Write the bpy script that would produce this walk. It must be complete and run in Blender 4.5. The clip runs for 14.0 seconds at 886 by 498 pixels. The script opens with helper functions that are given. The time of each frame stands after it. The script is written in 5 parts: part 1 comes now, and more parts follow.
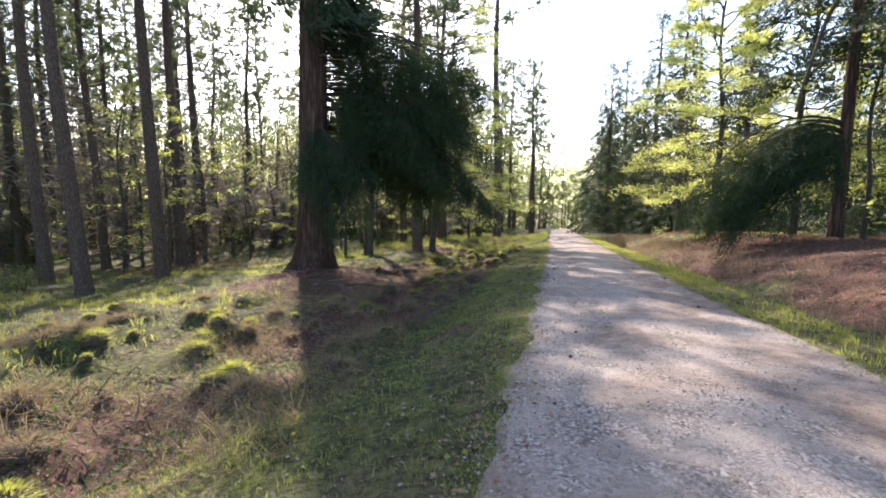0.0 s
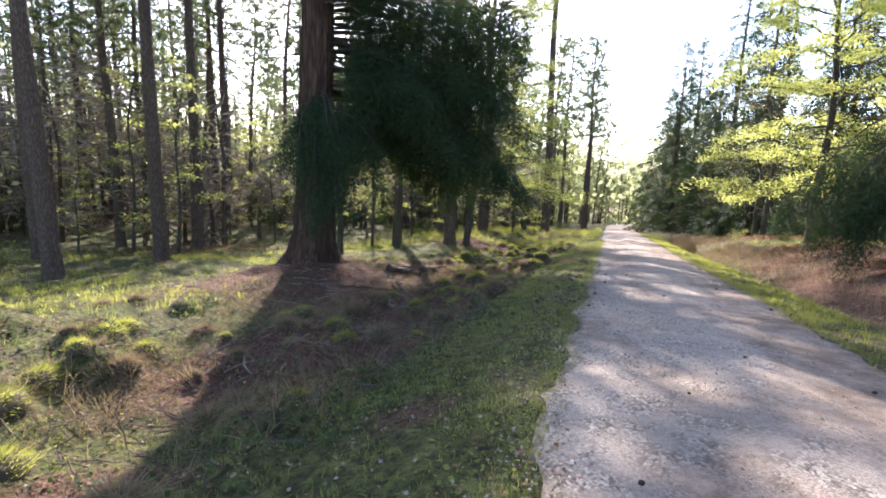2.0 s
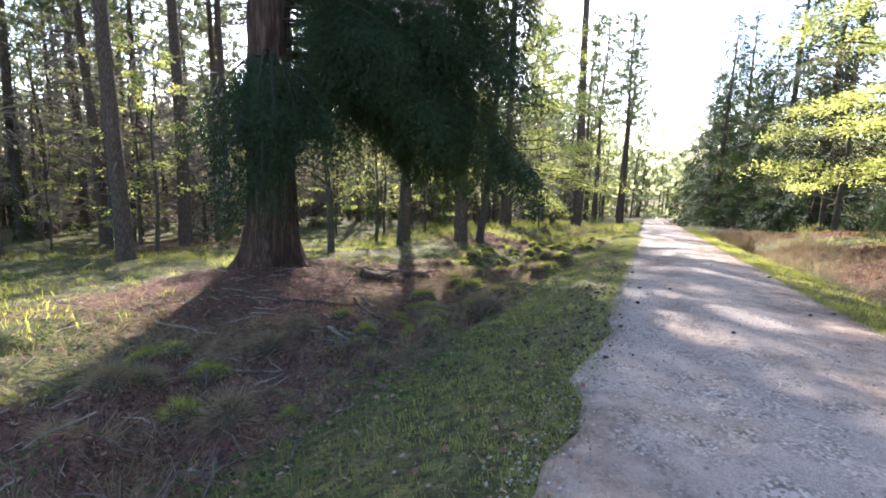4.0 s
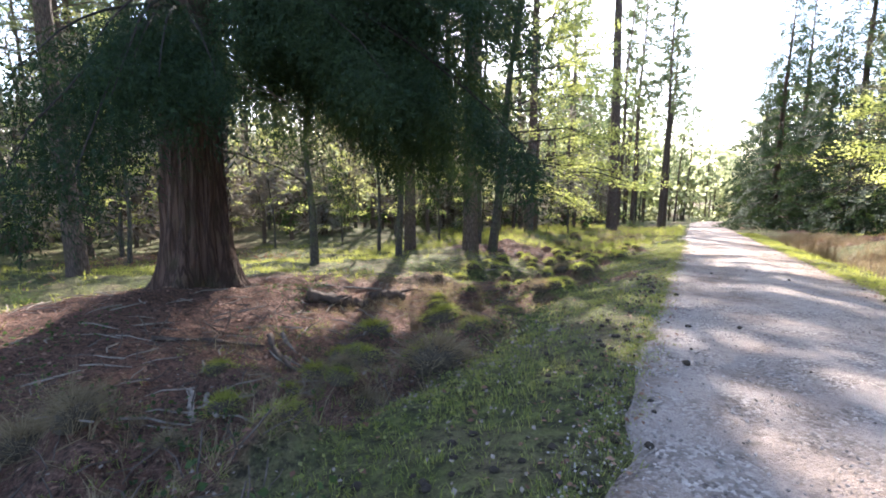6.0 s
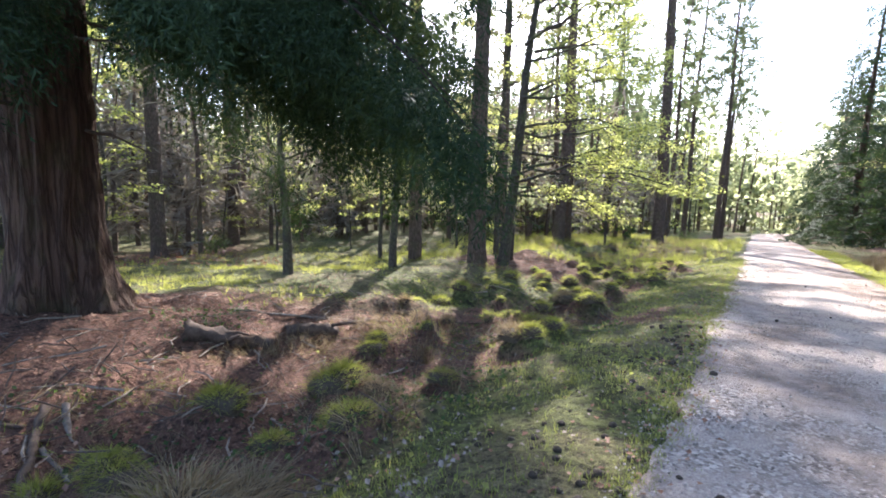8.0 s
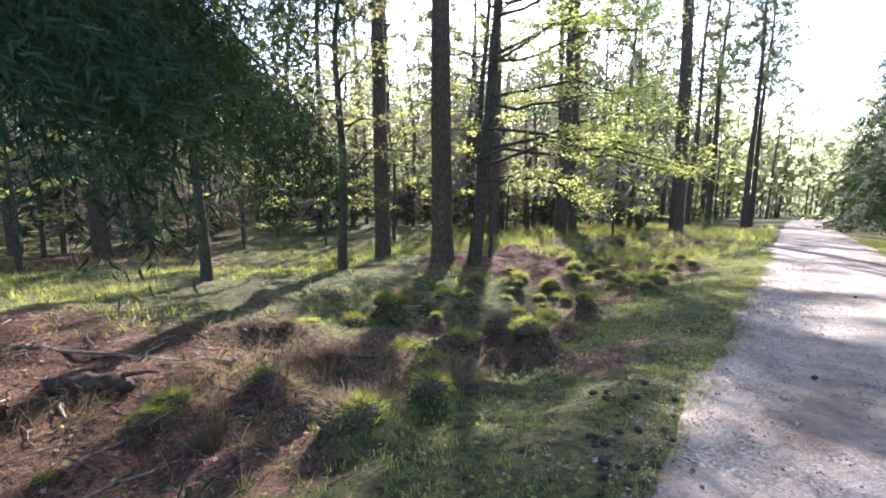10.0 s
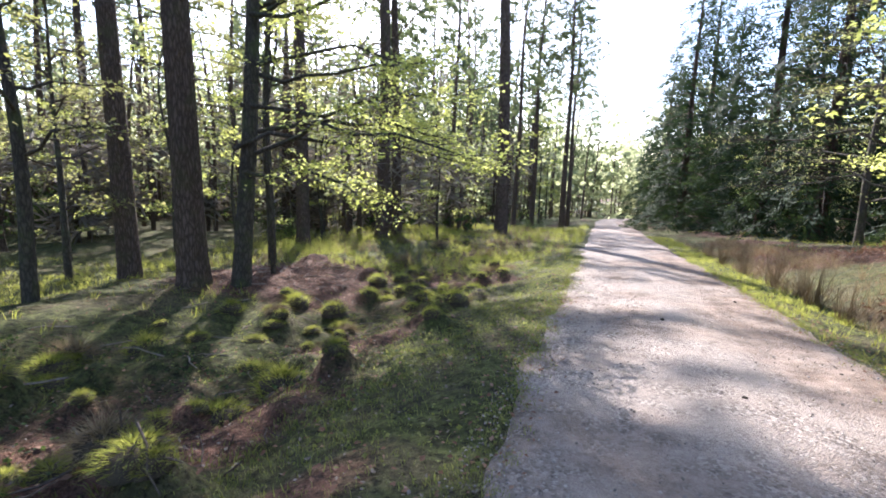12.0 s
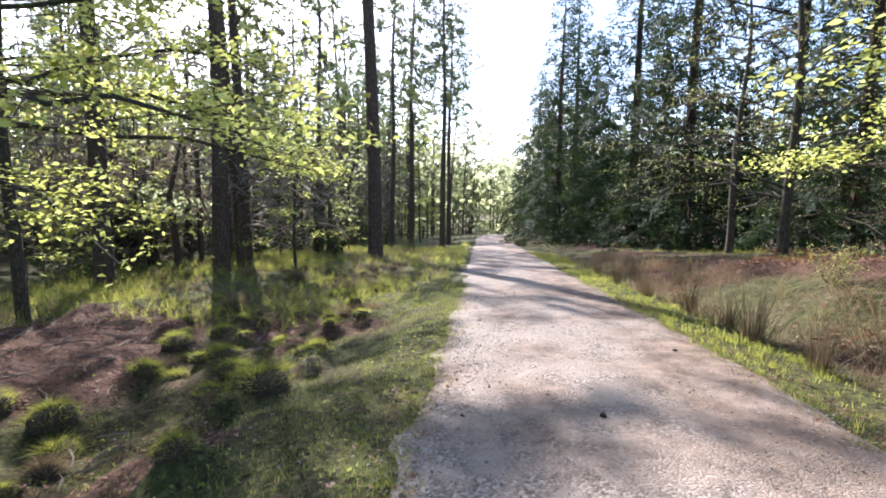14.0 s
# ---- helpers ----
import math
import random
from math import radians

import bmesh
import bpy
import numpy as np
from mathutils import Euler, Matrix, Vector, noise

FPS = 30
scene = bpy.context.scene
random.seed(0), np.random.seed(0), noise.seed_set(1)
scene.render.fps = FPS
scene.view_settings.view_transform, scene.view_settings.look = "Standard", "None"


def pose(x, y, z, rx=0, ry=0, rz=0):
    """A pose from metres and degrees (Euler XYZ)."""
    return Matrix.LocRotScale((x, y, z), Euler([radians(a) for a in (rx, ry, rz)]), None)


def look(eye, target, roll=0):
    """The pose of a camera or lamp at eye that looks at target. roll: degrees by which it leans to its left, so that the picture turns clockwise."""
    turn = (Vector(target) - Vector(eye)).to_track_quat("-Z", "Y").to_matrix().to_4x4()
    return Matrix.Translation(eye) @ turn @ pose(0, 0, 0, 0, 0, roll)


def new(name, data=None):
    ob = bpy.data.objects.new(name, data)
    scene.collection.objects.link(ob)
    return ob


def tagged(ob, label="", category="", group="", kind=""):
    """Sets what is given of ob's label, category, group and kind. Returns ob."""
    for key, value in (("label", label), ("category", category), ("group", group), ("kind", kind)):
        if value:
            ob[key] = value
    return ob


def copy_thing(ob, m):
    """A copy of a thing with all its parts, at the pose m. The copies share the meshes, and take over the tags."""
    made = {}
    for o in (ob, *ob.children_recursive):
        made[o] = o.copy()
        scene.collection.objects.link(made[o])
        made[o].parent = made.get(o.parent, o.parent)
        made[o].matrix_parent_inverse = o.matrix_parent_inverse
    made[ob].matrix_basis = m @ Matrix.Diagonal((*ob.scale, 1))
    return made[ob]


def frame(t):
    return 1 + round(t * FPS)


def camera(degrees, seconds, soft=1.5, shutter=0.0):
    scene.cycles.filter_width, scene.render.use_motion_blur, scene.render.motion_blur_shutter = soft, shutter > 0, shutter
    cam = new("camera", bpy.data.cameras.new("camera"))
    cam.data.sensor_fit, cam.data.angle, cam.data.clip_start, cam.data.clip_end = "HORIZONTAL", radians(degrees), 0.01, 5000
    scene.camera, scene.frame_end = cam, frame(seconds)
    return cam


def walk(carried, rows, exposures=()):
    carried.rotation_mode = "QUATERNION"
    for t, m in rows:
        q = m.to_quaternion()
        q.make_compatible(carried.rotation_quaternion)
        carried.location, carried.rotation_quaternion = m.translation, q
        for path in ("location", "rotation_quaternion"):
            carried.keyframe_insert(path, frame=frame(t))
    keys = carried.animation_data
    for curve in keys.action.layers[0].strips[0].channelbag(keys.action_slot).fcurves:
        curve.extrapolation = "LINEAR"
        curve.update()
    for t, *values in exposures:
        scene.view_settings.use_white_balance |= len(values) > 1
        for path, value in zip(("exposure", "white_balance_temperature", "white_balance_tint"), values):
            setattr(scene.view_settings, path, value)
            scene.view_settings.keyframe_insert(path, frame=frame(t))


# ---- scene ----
cam = camera(85.3, 14.0, 1.85)
PATH = [
    (0, (0.148, 0.006, 1.499), (0.119, 1.991, 1.254), 0.4),
    (0.5, (0.342, 0.842, 1.448), (0.251, 2.823, 1.189), 1.0),
    (1, (0.549, 1.7, 1.444), (0.415, 3.678, 1.177), 1.5),
    (1.5, (0.71, 2.582, 1.375), (0.531, 4.555, 1.099), 2.1),
    (2, (0.915, 3.45, 1.333), (0.68, 5.414, 1.038), 2.4),
    (2.5, (1.122, 4.309, 1.282), (0.827, 6.263, 0.978), 3.1),
    (3, (1.36, 5.204, 1.24), (1.062, 7.159, 0.939), 3.3),
    (3.2, (1.422, 5.537, 1.221), (1.115, 7.487, 0.904), 3.1),
    (5.3, (2.116, 9.002, 0.743), (1.617, 10.912, 0.423), 0.9),
    (5.5, (2.16, 9.356, 0.713), (1.646, 11.263, 0.395), 0.9),
    (6, (2.345, 10.175, 0.697), (1.819, 12.081, 0.398), 0.6),
    (6.5, (2.519, 11.004, 0.633), (1.955, 12.898, 0.325), 1.1),
    (7, (2.71, 11.793, 0.616), (2.095, 13.671, 0.313), 1.1),
    (7.5, (2.91, 12.614, 0.601), (2.238, 14.472, 0.291), 1.4),
    (8, (3.089, 13.432, 0.608), (2.38, 15.279, 0.316), 1.7),
    (8.2, (3.189, 13.767, 0.573), (2.464, 15.61, 0.298), 1.6),
    (10.3, (4.038, 17.255, 0.423), (3.239, 19.057, 0.085), 0.4),
    (10.5, (4.142, 17.586, 0.46), (3.389, 19.408, 0.125), 0.5),
    (11, (4.305, 18.367, 0.402), (3.704, 20.248, 0.083), 1.1),
    (11.5, (4.549, 19.168, 0.348), (4.148, 21.101, 0.031), 0.9),
    (12, (4.67, 19.974, 0.274), (4.463, 21.938, -0.041), 1.7),
    (12.5, (4.835, 20.801, 0.223), (4.807, 22.778, -0.076), 1.3),
    (13, (4.976, 21.657, 0.157), (5.062, 23.633, -0.144), 0.4),
    (13.5, (5.163, 22.48, 0.08), (5.344, 24.452, -0.202), 0.1),
    (14, (5.309, 23.294, 0.056), (5.571, 25.264, -0.169), 0.7),
]
EXPOSURE = 1.75
LIGHTING = ((0.0, 0.05, 6450), (2.0, 0.24, 6300), (5.5, 0.6, 6150), (8.0, 0.62, 6000), (10.5, 0.36, 5800), (12.5, -0.04, 5850), (14.0, -0.14, 5900))
walk(cam, [(t, look(eye, target, roll)) for t, eye, target, roll in PATH], [(t, EXPOSURE + e, kelvin, 18) for t, e, kelvin in LIGHTING])

# ---- sky and sun ----
SUN_AZ, SUN_EL = radians(16.5), radians(34.0)      # azimuth to the left of +y
to_sun = Vector((-math.sin(SUN_AZ) * math.cos(SUN_EL), math.cos(SUN_AZ) * math.cos(SUN_EL), math.sin(SUN_EL)))
world = bpy.data.worlds.new("sky")
scene.world = world
world.use_nodes = True
wn = world.node_tree.nodes
sky = wn.new("ShaderNodeTexSky")
sky.sky_type = "NISHITA"
sky.sun_disc = False
sky.sun_elevation, sky.sun_rotation = SUN_EL, -SUN_AZ
sky.air_density, sky.dust_density, sky.ozone_density = 1.0, 1.0, 1.0
world.node_tree.links.new(sky.outputs[0], wn["Background"].inputs[0])
wn["Background"].inputs[1].default_value = 0.15
sun_data = bpy.data.lights.new("sun", "SUN")
sun_data.energy, sun_data.angle, sun_data.color = 5.0, radians(0.7), (1.0, 0.93, 0.82)
sun = new("sun", sun_data)
sun.matrix_world = to_sun.to_track_quat("Z", "Y").to_matrix().to_4x4()


# ---- materials ----
def material(name, build):
    m = bpy.data.materials.new(name)
    m.use_nodes = True
    nt = m.node_tree
    nt.nodes.clear()
    out = nt.nodes.new("ShaderNodeOutputMaterial")
    build(nt, out)
    return m


def node(nt, kind, inputs=None, **props):
    n = nt.nodes.new(kind)
    if "operation" in props:
        n.operation = props["operation"]
    if "data_type" in props:
        n.data_type = props["data_type"]
    if "feature" in props:
        n.feature = props["feature"]
    if "attribute_name" in props:
        n.attribute_name = props["attribute_name"]
    for k, v in (inputs or {}).items():
        if isinstance(v, bpy.types.NodeSocket):
            nt.links.new(v, n.inputs[k])
        else:
            n.inputs[k].default_value = v
    return n


def coords(nt, scale=(1, 1, 1)):
    tc = node(nt, "ShaderNodeNewGeometry")
    return node(nt, "ShaderNodeVectorMath", {0: tc.outputs["Position"], 1: scale}, operation="MULTIPLY").outputs[0]


def object_coords(nt, scale=(1, 1, 1)):
    tc = node(nt, "ShaderNodeTexCoord")
    return node(nt, "ShaderNodeVectorMath", {0: tc.outputs["Object"], 1: scale}, operation="MULTIPLY").outputs[0]


def noise_tex(nt, vec, scale, detail=4.0, rough=0.6):
    return node(nt, "ShaderNodeTexNoise", {"Vector": vec, "Scale": scale, "Detail": detail, "Roughness": rough}).outputs["Fac"]


def ramp(nt, fac, stops):
    r = node(nt, "ShaderNodeValToRGB", {"Fac": fac})
    e = r.color_ramp.elements
    while len(e) < len(stops):
        e.new(0.5)
    for k, (p, c) in zip(e, stops):
        k.position, k.color = p, (*c, 1.0)
    return r.outputs["Color"]


def mix(nt, fac, a, b):
    m = node(nt, "ShaderNodeMix", data_type="RGBA")
    for k, v in ((0, fac), (6, a), (7, b)):
        if isinstance(v, bpy.types.NodeSocket):
            nt.links.new(v, m.inputs[k])
        else:
            m.inputs[k].default_value = v if k == 0 else (*v, 1.0)
    return m.outputs[2]


def bump(nt, height, strength, distance):
    return node(nt, "ShaderNodeBump", {"Height": height, "Strength": strength, "Distance": distance}).outputs["Normal"]


def add_scalar(nt, a, b, op="ADD"):
    m = node(nt, "ShaderNodeMath", operation=op)
    for k, v in ((0, a), (1, b)):
        if isinstance(v, bpy.types.NodeSocket):
            nt.links.new(v, m.inputs[k])
        else:
            m.inputs[k].default_value = v
    return m.outputs[0]


def surface(nt, out, color, rough=0.9, normal=None, spec=0.25):
    p = node(nt, "ShaderNodeBsdfPrincipled", {"Roughness": rough, "Specular IOR Level": spec})
    if isinstance(color, bpy.types.NodeSocket):
        nt.links.new(color, p.inputs["Base Color"])
    else:
        p.inputs["Base Color"].default_value = (*color, 1)
    if normal:
        nt.links.new(normal, p.inputs["Normal"])
    nt.links.new(p.outputs[0], out.inputs[0])
    return p


def leafy(nt, out, color, through_color, share, rough=0.7, spec=0.12):
    """A thin leaf: part reflected, part let through."""
    p = node(nt, "ShaderNodeBsdfPrincipled", {"Base Color": color, "Roughness": rough, "Specular IOR Level": spec})
    t = node(nt, "ShaderNodeBsdfTranslucent", {"Color": through_color})
    m = node(nt, "ShaderNodeMixShader", {0: share, 1: p.outputs[0], 2: t.outputs[0]})
    nt.links.new(m.outputs[0], out.inputs[0])


def leaf_material(name, stops, through_stops, share):
    def build(nt, out):
        g = node(nt, "ShaderNodeNewGeometry")
        big = noise_tex(nt, coords(nt), 0.6, 2)
        f = add_scalar(nt, add_scalar(nt, g.outputs["Random Per Island"], 0.6, "MULTIPLY"), add_scalar(nt, big, 0.4, "MULTIPLY"))
        leafy(nt, out, ramp(nt, f, stops), ramp(nt, f, through_stops), share)
    return material(name, build)


def bark_material(name, dark, mid, light, vertical=0.22, scale=9.0, depth=0.03, moss=0.0):
    def build(nt, out):
        v = object_coords(nt, (1, 1, vertical))
        drift = node(nt, "ShaderNodeTexNoise", {"Vector": v, "Scale": scale * 0.9, "Detail": 4.0, "Roughness": 0.65})
        v = node(nt, "ShaderNodeVectorMath", {0: v, 1: node(nt, "ShaderNodeVectorMath", {0: drift.outputs["Color"], 1: (1.6 / scale,) * 3}, operation="MULTIPLY").outputs[0]}, operation="ADD").outputs[0]
        plates = node(nt, "ShaderNodeTexVoronoi", {"Vector": v, "Scale": scale, "Randomness": 1.0}, feature="DISTANCE_TO_EDGE").outputs["Distance"]
        grain = noise_tex(nt, v, scale * 4, 5, 0.7)
        broad = noise_tex(nt, object_coords(nt), 0.9, 3)
        cracks = ramp(nt, plates, [(0.0, (0.15, 0.15, 0.15)), (0.3, (1, 1, 1))])
        c = mix(nt, grain, mid, light)
        c = mix(nt, add_scalar(nt, cracks, 1.0, "MULTIPLY"), dark, c)
        c = mix(nt, add_scalar(nt, broad, 0.35, "MULTIPLY"), c, mid)
        if moss:
            g = ramp(nt, noise_tex(nt, object_coords(nt), 2.4, 5), [(0.5, (0, 0, 0)), (0.68, (1, 1, 1))])
            c = mix(nt, add_scalar(nt, g, moss, "MULTIPLY"), c, (0.09, 0.12, 0.035))
        h = add_scalar(nt, cracks, add_scalar(nt, grain, 0.5, "MULTIPLY"))
        surface(nt, out, c, 0.92, bump(nt, h, 0.8, depth), 0.2)
    return material(name, build)


def ground_build(nt, out):
    v = coords(nt)
    litter = node(nt, "ShaderNodeAttribute", attribute_name="litter").outputs["Fac"]
    n1, n2, n3 = noise_tex(nt, v, 0.7, 5), noise_tex(nt, v, 5.0, 6, 0.7), noise_tex(nt, v, 38.0, 4, 0.7)
    green = ramp(nt, n2, [(0.32, (0.04, 0.04, 0.018)), (0.5, (0.095, 0.105, 0.034)), (0.68, (0.19, 0.195, 0.065))])
    straw = ramp(nt, n3, [(0.3, (0.10, 0.075, 0.045)), (0.7, (0.27, 0.21, 0.12))])
    green = mix(nt, ramp(nt, n1, [(0.48, (0, 0, 0)), (0.66, (0.7, 0.7, 0.7))]), green, straw)
    brown = ramp(nt, n3, [(0.25, (0.05, 0.026, 0.018)), (0.5, (0.15, 0.076, 0.052)), (0.72, (0.30, 0.185, 0.13))])
    brown = mix(nt, ramp(nt, n2, [(0.4, (0, 0, 0)), (0.7, (0.6, 0.6, 0.6))]), brown, (0.17, 0.095, 0.064))
    f = ramp(nt, add_scalar(nt, litter, add_scalar(nt, add_scalar(nt, n2, 0.5, "SUBTRACT"), 0.9, "MULTIPLY")), [(0.35, (0, 0, 0)), (0.62, (1, 1, 1))])
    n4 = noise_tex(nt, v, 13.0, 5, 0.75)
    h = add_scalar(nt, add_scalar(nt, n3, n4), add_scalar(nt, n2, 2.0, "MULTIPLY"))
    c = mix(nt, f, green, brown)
    # near-black blotches where n4, also part of the bump height, is low
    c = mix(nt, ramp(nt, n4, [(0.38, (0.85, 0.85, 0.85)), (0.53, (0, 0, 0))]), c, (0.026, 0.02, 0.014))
    c = mix(nt, ramp(nt, n3, [(0.60, (0, 0, 0)), (0.74, (0.4, 0.4, 0.4))]), c, (0.27, 0.24, 0.13))
    surface(nt, out, c, 0.95, bump(nt, h, 0.9, 0.07), 0.15)


def road_build(nt, out):
    v = coords(nt)
    worn = node(nt, "ShaderNodeAttribute", attribute_name="worn").outputs["Fac"]
    stones = node(nt, "ShaderNodeTexVoronoi", {"Vector": v, "Scale": 44.0})
    stones2 = node(nt, "ShaderNodeTexVoronoi", {"Vector": v, "Scale": 150.0})
    n1, n2 = noise_tex(nt, v, 0.55, 5), noise_tex(nt, v, 3.2, 6, 0.65)
    c = ramp(nt, stones.outputs["Color"], [(0.12, (0.085, 0.068, 0.056)), (0.5, (0.25, 0.208, 0.175)), (0.88, (0.56, 0.49, 0.42))])
    c2 = ramp(nt, stones2.outputs["Color"], [(0.1, (0.09, 0.07, 0.056)), (0.9, (0.42, 0.35, 0.29))])
    c = mix(nt, ramp(nt, n2, [(0.42, (0, 0, 0)), (0.6, (1, 1, 1))]), c, c2)
    dirt = ramp(nt, n2, [(0.3, (0.085, 0.058, 0.042)), (0.5, (0.19, 0.135, 0.10)), (0.72, (0.37, 0.275, 0.21))])
    patch = add_scalar(nt, add_scalar(nt, n1, 0.5, "SUBTRACT"), 3.2, "MULTIPLY")
    f = ramp(nt, add_scalar(nt, add_scalar(nt, worn, 0.8, "MULTIPLY"), patch), [(-0.0, (0.22, 0.22, 0.22)), (0.65, (0.95, 0.95, 0.95))])
    c = mix(nt, ramp(nt, noise_tex(nt, v, 1.6, 6, 0.7), [(0.4, (0, 0, 0)), (0.65, (0.5, 0.5, 0.5))]), c, (0.43, 0.37, 0.32))
    d = add_scalar(nt, stones.outputs["Distance"], add_scalar(nt, stones2.outputs["Distance"], 0.5, "MULTIPLY"))
    h = add_scalar(nt, add_scalar(nt, d, -1.0, "MULTIPLY"), add_scalar(nt, n2, 1.2, "MULTIPLY"))
    surface(nt, out, mix(nt, f, c, dirt), 0.9, bump(nt, h, 0.8, 0.017), 0.25)


def simple_build(stops, scale, rough=0.9, depth=0.01, stretch=(1, 1, 1)):
    def build(nt, out):
        v = object_coords(nt, stretch)
        n = noise_tex(nt, v, scale, 6, 0.7)
        surface(nt, out, ramp(nt, n, stops), rough, bump(nt, n, 0.7, depth))
    return build


def island_build(stops, rough=0.9):
    def build(nt, out):
        g = node(nt, "ShaderNodeNewGeometry")
        n = noise_tex(nt, coords(nt), 60.0, 3)
        f = add_scalar(nt, add_scalar(nt, g.outputs["Random Per Island"], 0.75, "MULTIPLY"), add_scalar(nt, n, 0.25, "MULTIPLY"))
        surface(nt, out, ramp(nt, f, stops), rough)
    return build


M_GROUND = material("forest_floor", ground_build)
M_ROAD = material("gravel_track", road_build)
M_FIR_BARK = bark_material("fir_bark", (0.022, 0.013, 0.009), (0.085, 0.048, 0.034), (0.165, 0.105, 0.078), 0.085, 9.0, 0.07, 0.15)
M_PINE_BARK = bark_material("pine_bark", (0.035, 0.024, 0.018), (0.12, 0.08, 0.058), (0.22, 0.165, 0.13), 0.24, 17.0, 0.03, 0.25)
M_GREY_BARK = bark_material("broadleaf_bark", (0.03, 0.025, 0.02), (0.075, 0.063, 0.048), (0.14, 0.122, 0.096), 0.35, 14.0, 0.012, 0.5)
M_TWIG = material("twig_bark", simple_build([(0.3, (0.05, 0.036, 0.026)), (0.7, (0.15, 0.115, 0.09))], 18.0))
M_FIR_TWIG = material("fir_twig", simple_build([(0.3, (0.016, 0.012, 0.009)), (0.7, (0.05, 0.038, 0.03))], 18.0))
M_SPRUCE = leaf_material("spruce_needles", [(0.1, (0.012, 0.022, 0.012)), (0.6, (0.028, 0.05, 0.022)), (1.0, (0.06, 0.085, 0.035))],
                         [(0.1, (0.03, 0.05, 0.015)), (1.0, (0.10, 0.15, 0.04))], 0.22)
M_PINE = leaf_material("pine_needles", [(0.1, (0.03, 0.045, 0.025)), (0.6, (0.06, 0.085, 0.04)), (1.0, (0.10, 0.12, 0.055))],
                       [(0.1, (0.12, 0.16, 0.06)), (1.0, (0.30, 0.34, 0.16))], 0.42)
M_BEECH = leaf_material("young_leaves", [(0.1, (0.07, 0.11, 0.02)), (0.6, (0.13, 0.18, 0.03)), (1.0, (0.21, 0.25, 0.055))],
                        [(0.1, (0.52, 0.56, 0.11)), (1.0, (0.84, 0.85, 0.30))], 0.66)
M_BUD = leaf_material("opening_leaves", [(0.1, (0.09, 0.10, 0.03)), (0.6, (0.15, 0.16, 0.05)), (1.0, (0.22, 0.21, 0.09))],
                      [(0.1, (0.38, 0.40, 0.11)), (1.0, (0.60, 0.57, 0.24))], 0.48)
# far leaves: paler and greyer, the haze of distance put into their colour
M_HAZY = leaf_material("haze_paled_leaves", [(0.1, (0.07, 0.09, 0.05)), (0.6, (0.14, 0.155, 0.08)), (1.0, (0.22, 0.23, 0.12))],
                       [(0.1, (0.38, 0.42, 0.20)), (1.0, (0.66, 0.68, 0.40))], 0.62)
M_SHRUB = leaf_material("holly_leaves", [(0.1, (0.018, 0.03, 0.014)), (0.7, (0.05, 0.08, 0.03)), (1.0, (0.10, 0.14, 0.05))],
                        [(0.1, (0.08, 0.13, 0.03)), (1.0, (0.22, 0.30, 0.07))], 0.3)
M_GRASS = leaf_material("grass_blades", [(0.1, (0.06, 0.07, 0.02)), (0.5, (0.11, 0.125, 0.034)), (0.78, (0.19, 0.185, 0.06)), (1.0, (0.33, 0.27, 0.14))],
                        [(0.1, (0.30, 0.35, 0.05)), (0.75, (0.60, 0.60, 0.13)), (1.0, (0.58, 0.48, 0.22))], 0.52)
M_TURF = leaf_material("turf_blades", [(0.1, (0.065, 0.08, 0.026)), (0.5, (0.115, 0.135, 0.042)), (0.8, (0.20, 0.205, 0.075)), (1.0, (0.36, 0.30, 0.18))],
                       [(0.1, (0.26, 0.31, 0.06)), (0.75, (0.50, 0.52, 0.13)), (1.0, (0.5, 0.43, 0.23))], 0.4)
# bare twigs, lightened and made translucent to give the wood its hazy veil
M_BARE = leaf_material("haze_paled_twigs", [(0.1, (0.10, 0.085, 0.07)), (0.6, (0.22, 0.195, 0.165)), (1.0, (0.36, 0.33, 0.28))],
                       [(0.1, (0.26, 0.22, 0.17)), (1.0, (0.48, 0.43, 0.33))], 0.4)
M_STRAW = leaf_material("dry_grass_blades", [(0.1, (0.09, 0.064, 0.04)), (0.6, (0.21, 0.16, 0.095)), (1.0, (0.36, 0.285, 0.175))],
                        [(0.1, (0.22, 0.155, 0.08)), (1.0, (0.44, 0.34, 0.19))], 0.35)
M_LITTER = leaf_material("dead_leaves", [(0.1, (0.10, 0.05, 0.032)), (0.6, (0.25, 0.14, 0.09)), (1.0, (0.44, 0.30, 0.22))],
                         [(0.1, (0.20, 0.08, 0.04)), (1.0, (0.35, 0.2, 0.1))], 0.2)
M_PEBBLE = material("pebbles", island_build([(0.1, (0.12, 0.10, 0.085)), (0.6, (0.28, 0.24, 0.205)), (1.0, (0.50, 0.44, 0.38))]))
M_DUNG = material("dung", simple_build([(0.3, (0.018, 0.013, 0.009)), (0.7, (0.06, 0.045, 0.03))], 40.0))
M_LOG = material("rotten_log", simple_build([(0.3, (0.03, 0.02, 0.014)), (0.7, (0.13, 0.09, 0.065))], 9.0, depth=0.03, stretch=(1, 1, 1)))
M_MAT = material("matted_roots", simple_build([(0.3, (0.025, 0.019, 0.012)), (0.7, (0.11, 0.082, 0.05))], 30.0, depth=0.02))
M_STICK = material("barkless_stick", simple_build([(0.3, (0.12, 0.09, 0.066)), (0.7, (0.34, 0.28, 0.22))], 14.0))
M_GREYWOOD = material("weathered_wood", simple_build([(0.3, (0.06, 0.047, 0.036)), (0.7, (0.22, 0.18, 0.145))], 12.0))


# ---- shape of the land ----
def left_edge(y):
    return 0.215 * y - 0.25 + 0.0035 * np.maximum(y - 85.0, 0.0) ** 2


ROAD_WIDTH = 3.55


def smooth_step(x, a, b):
    t = np.clip((x - a) / (b - a), 0.0, 1.0)
    return t * t * (3 - 2 * t)


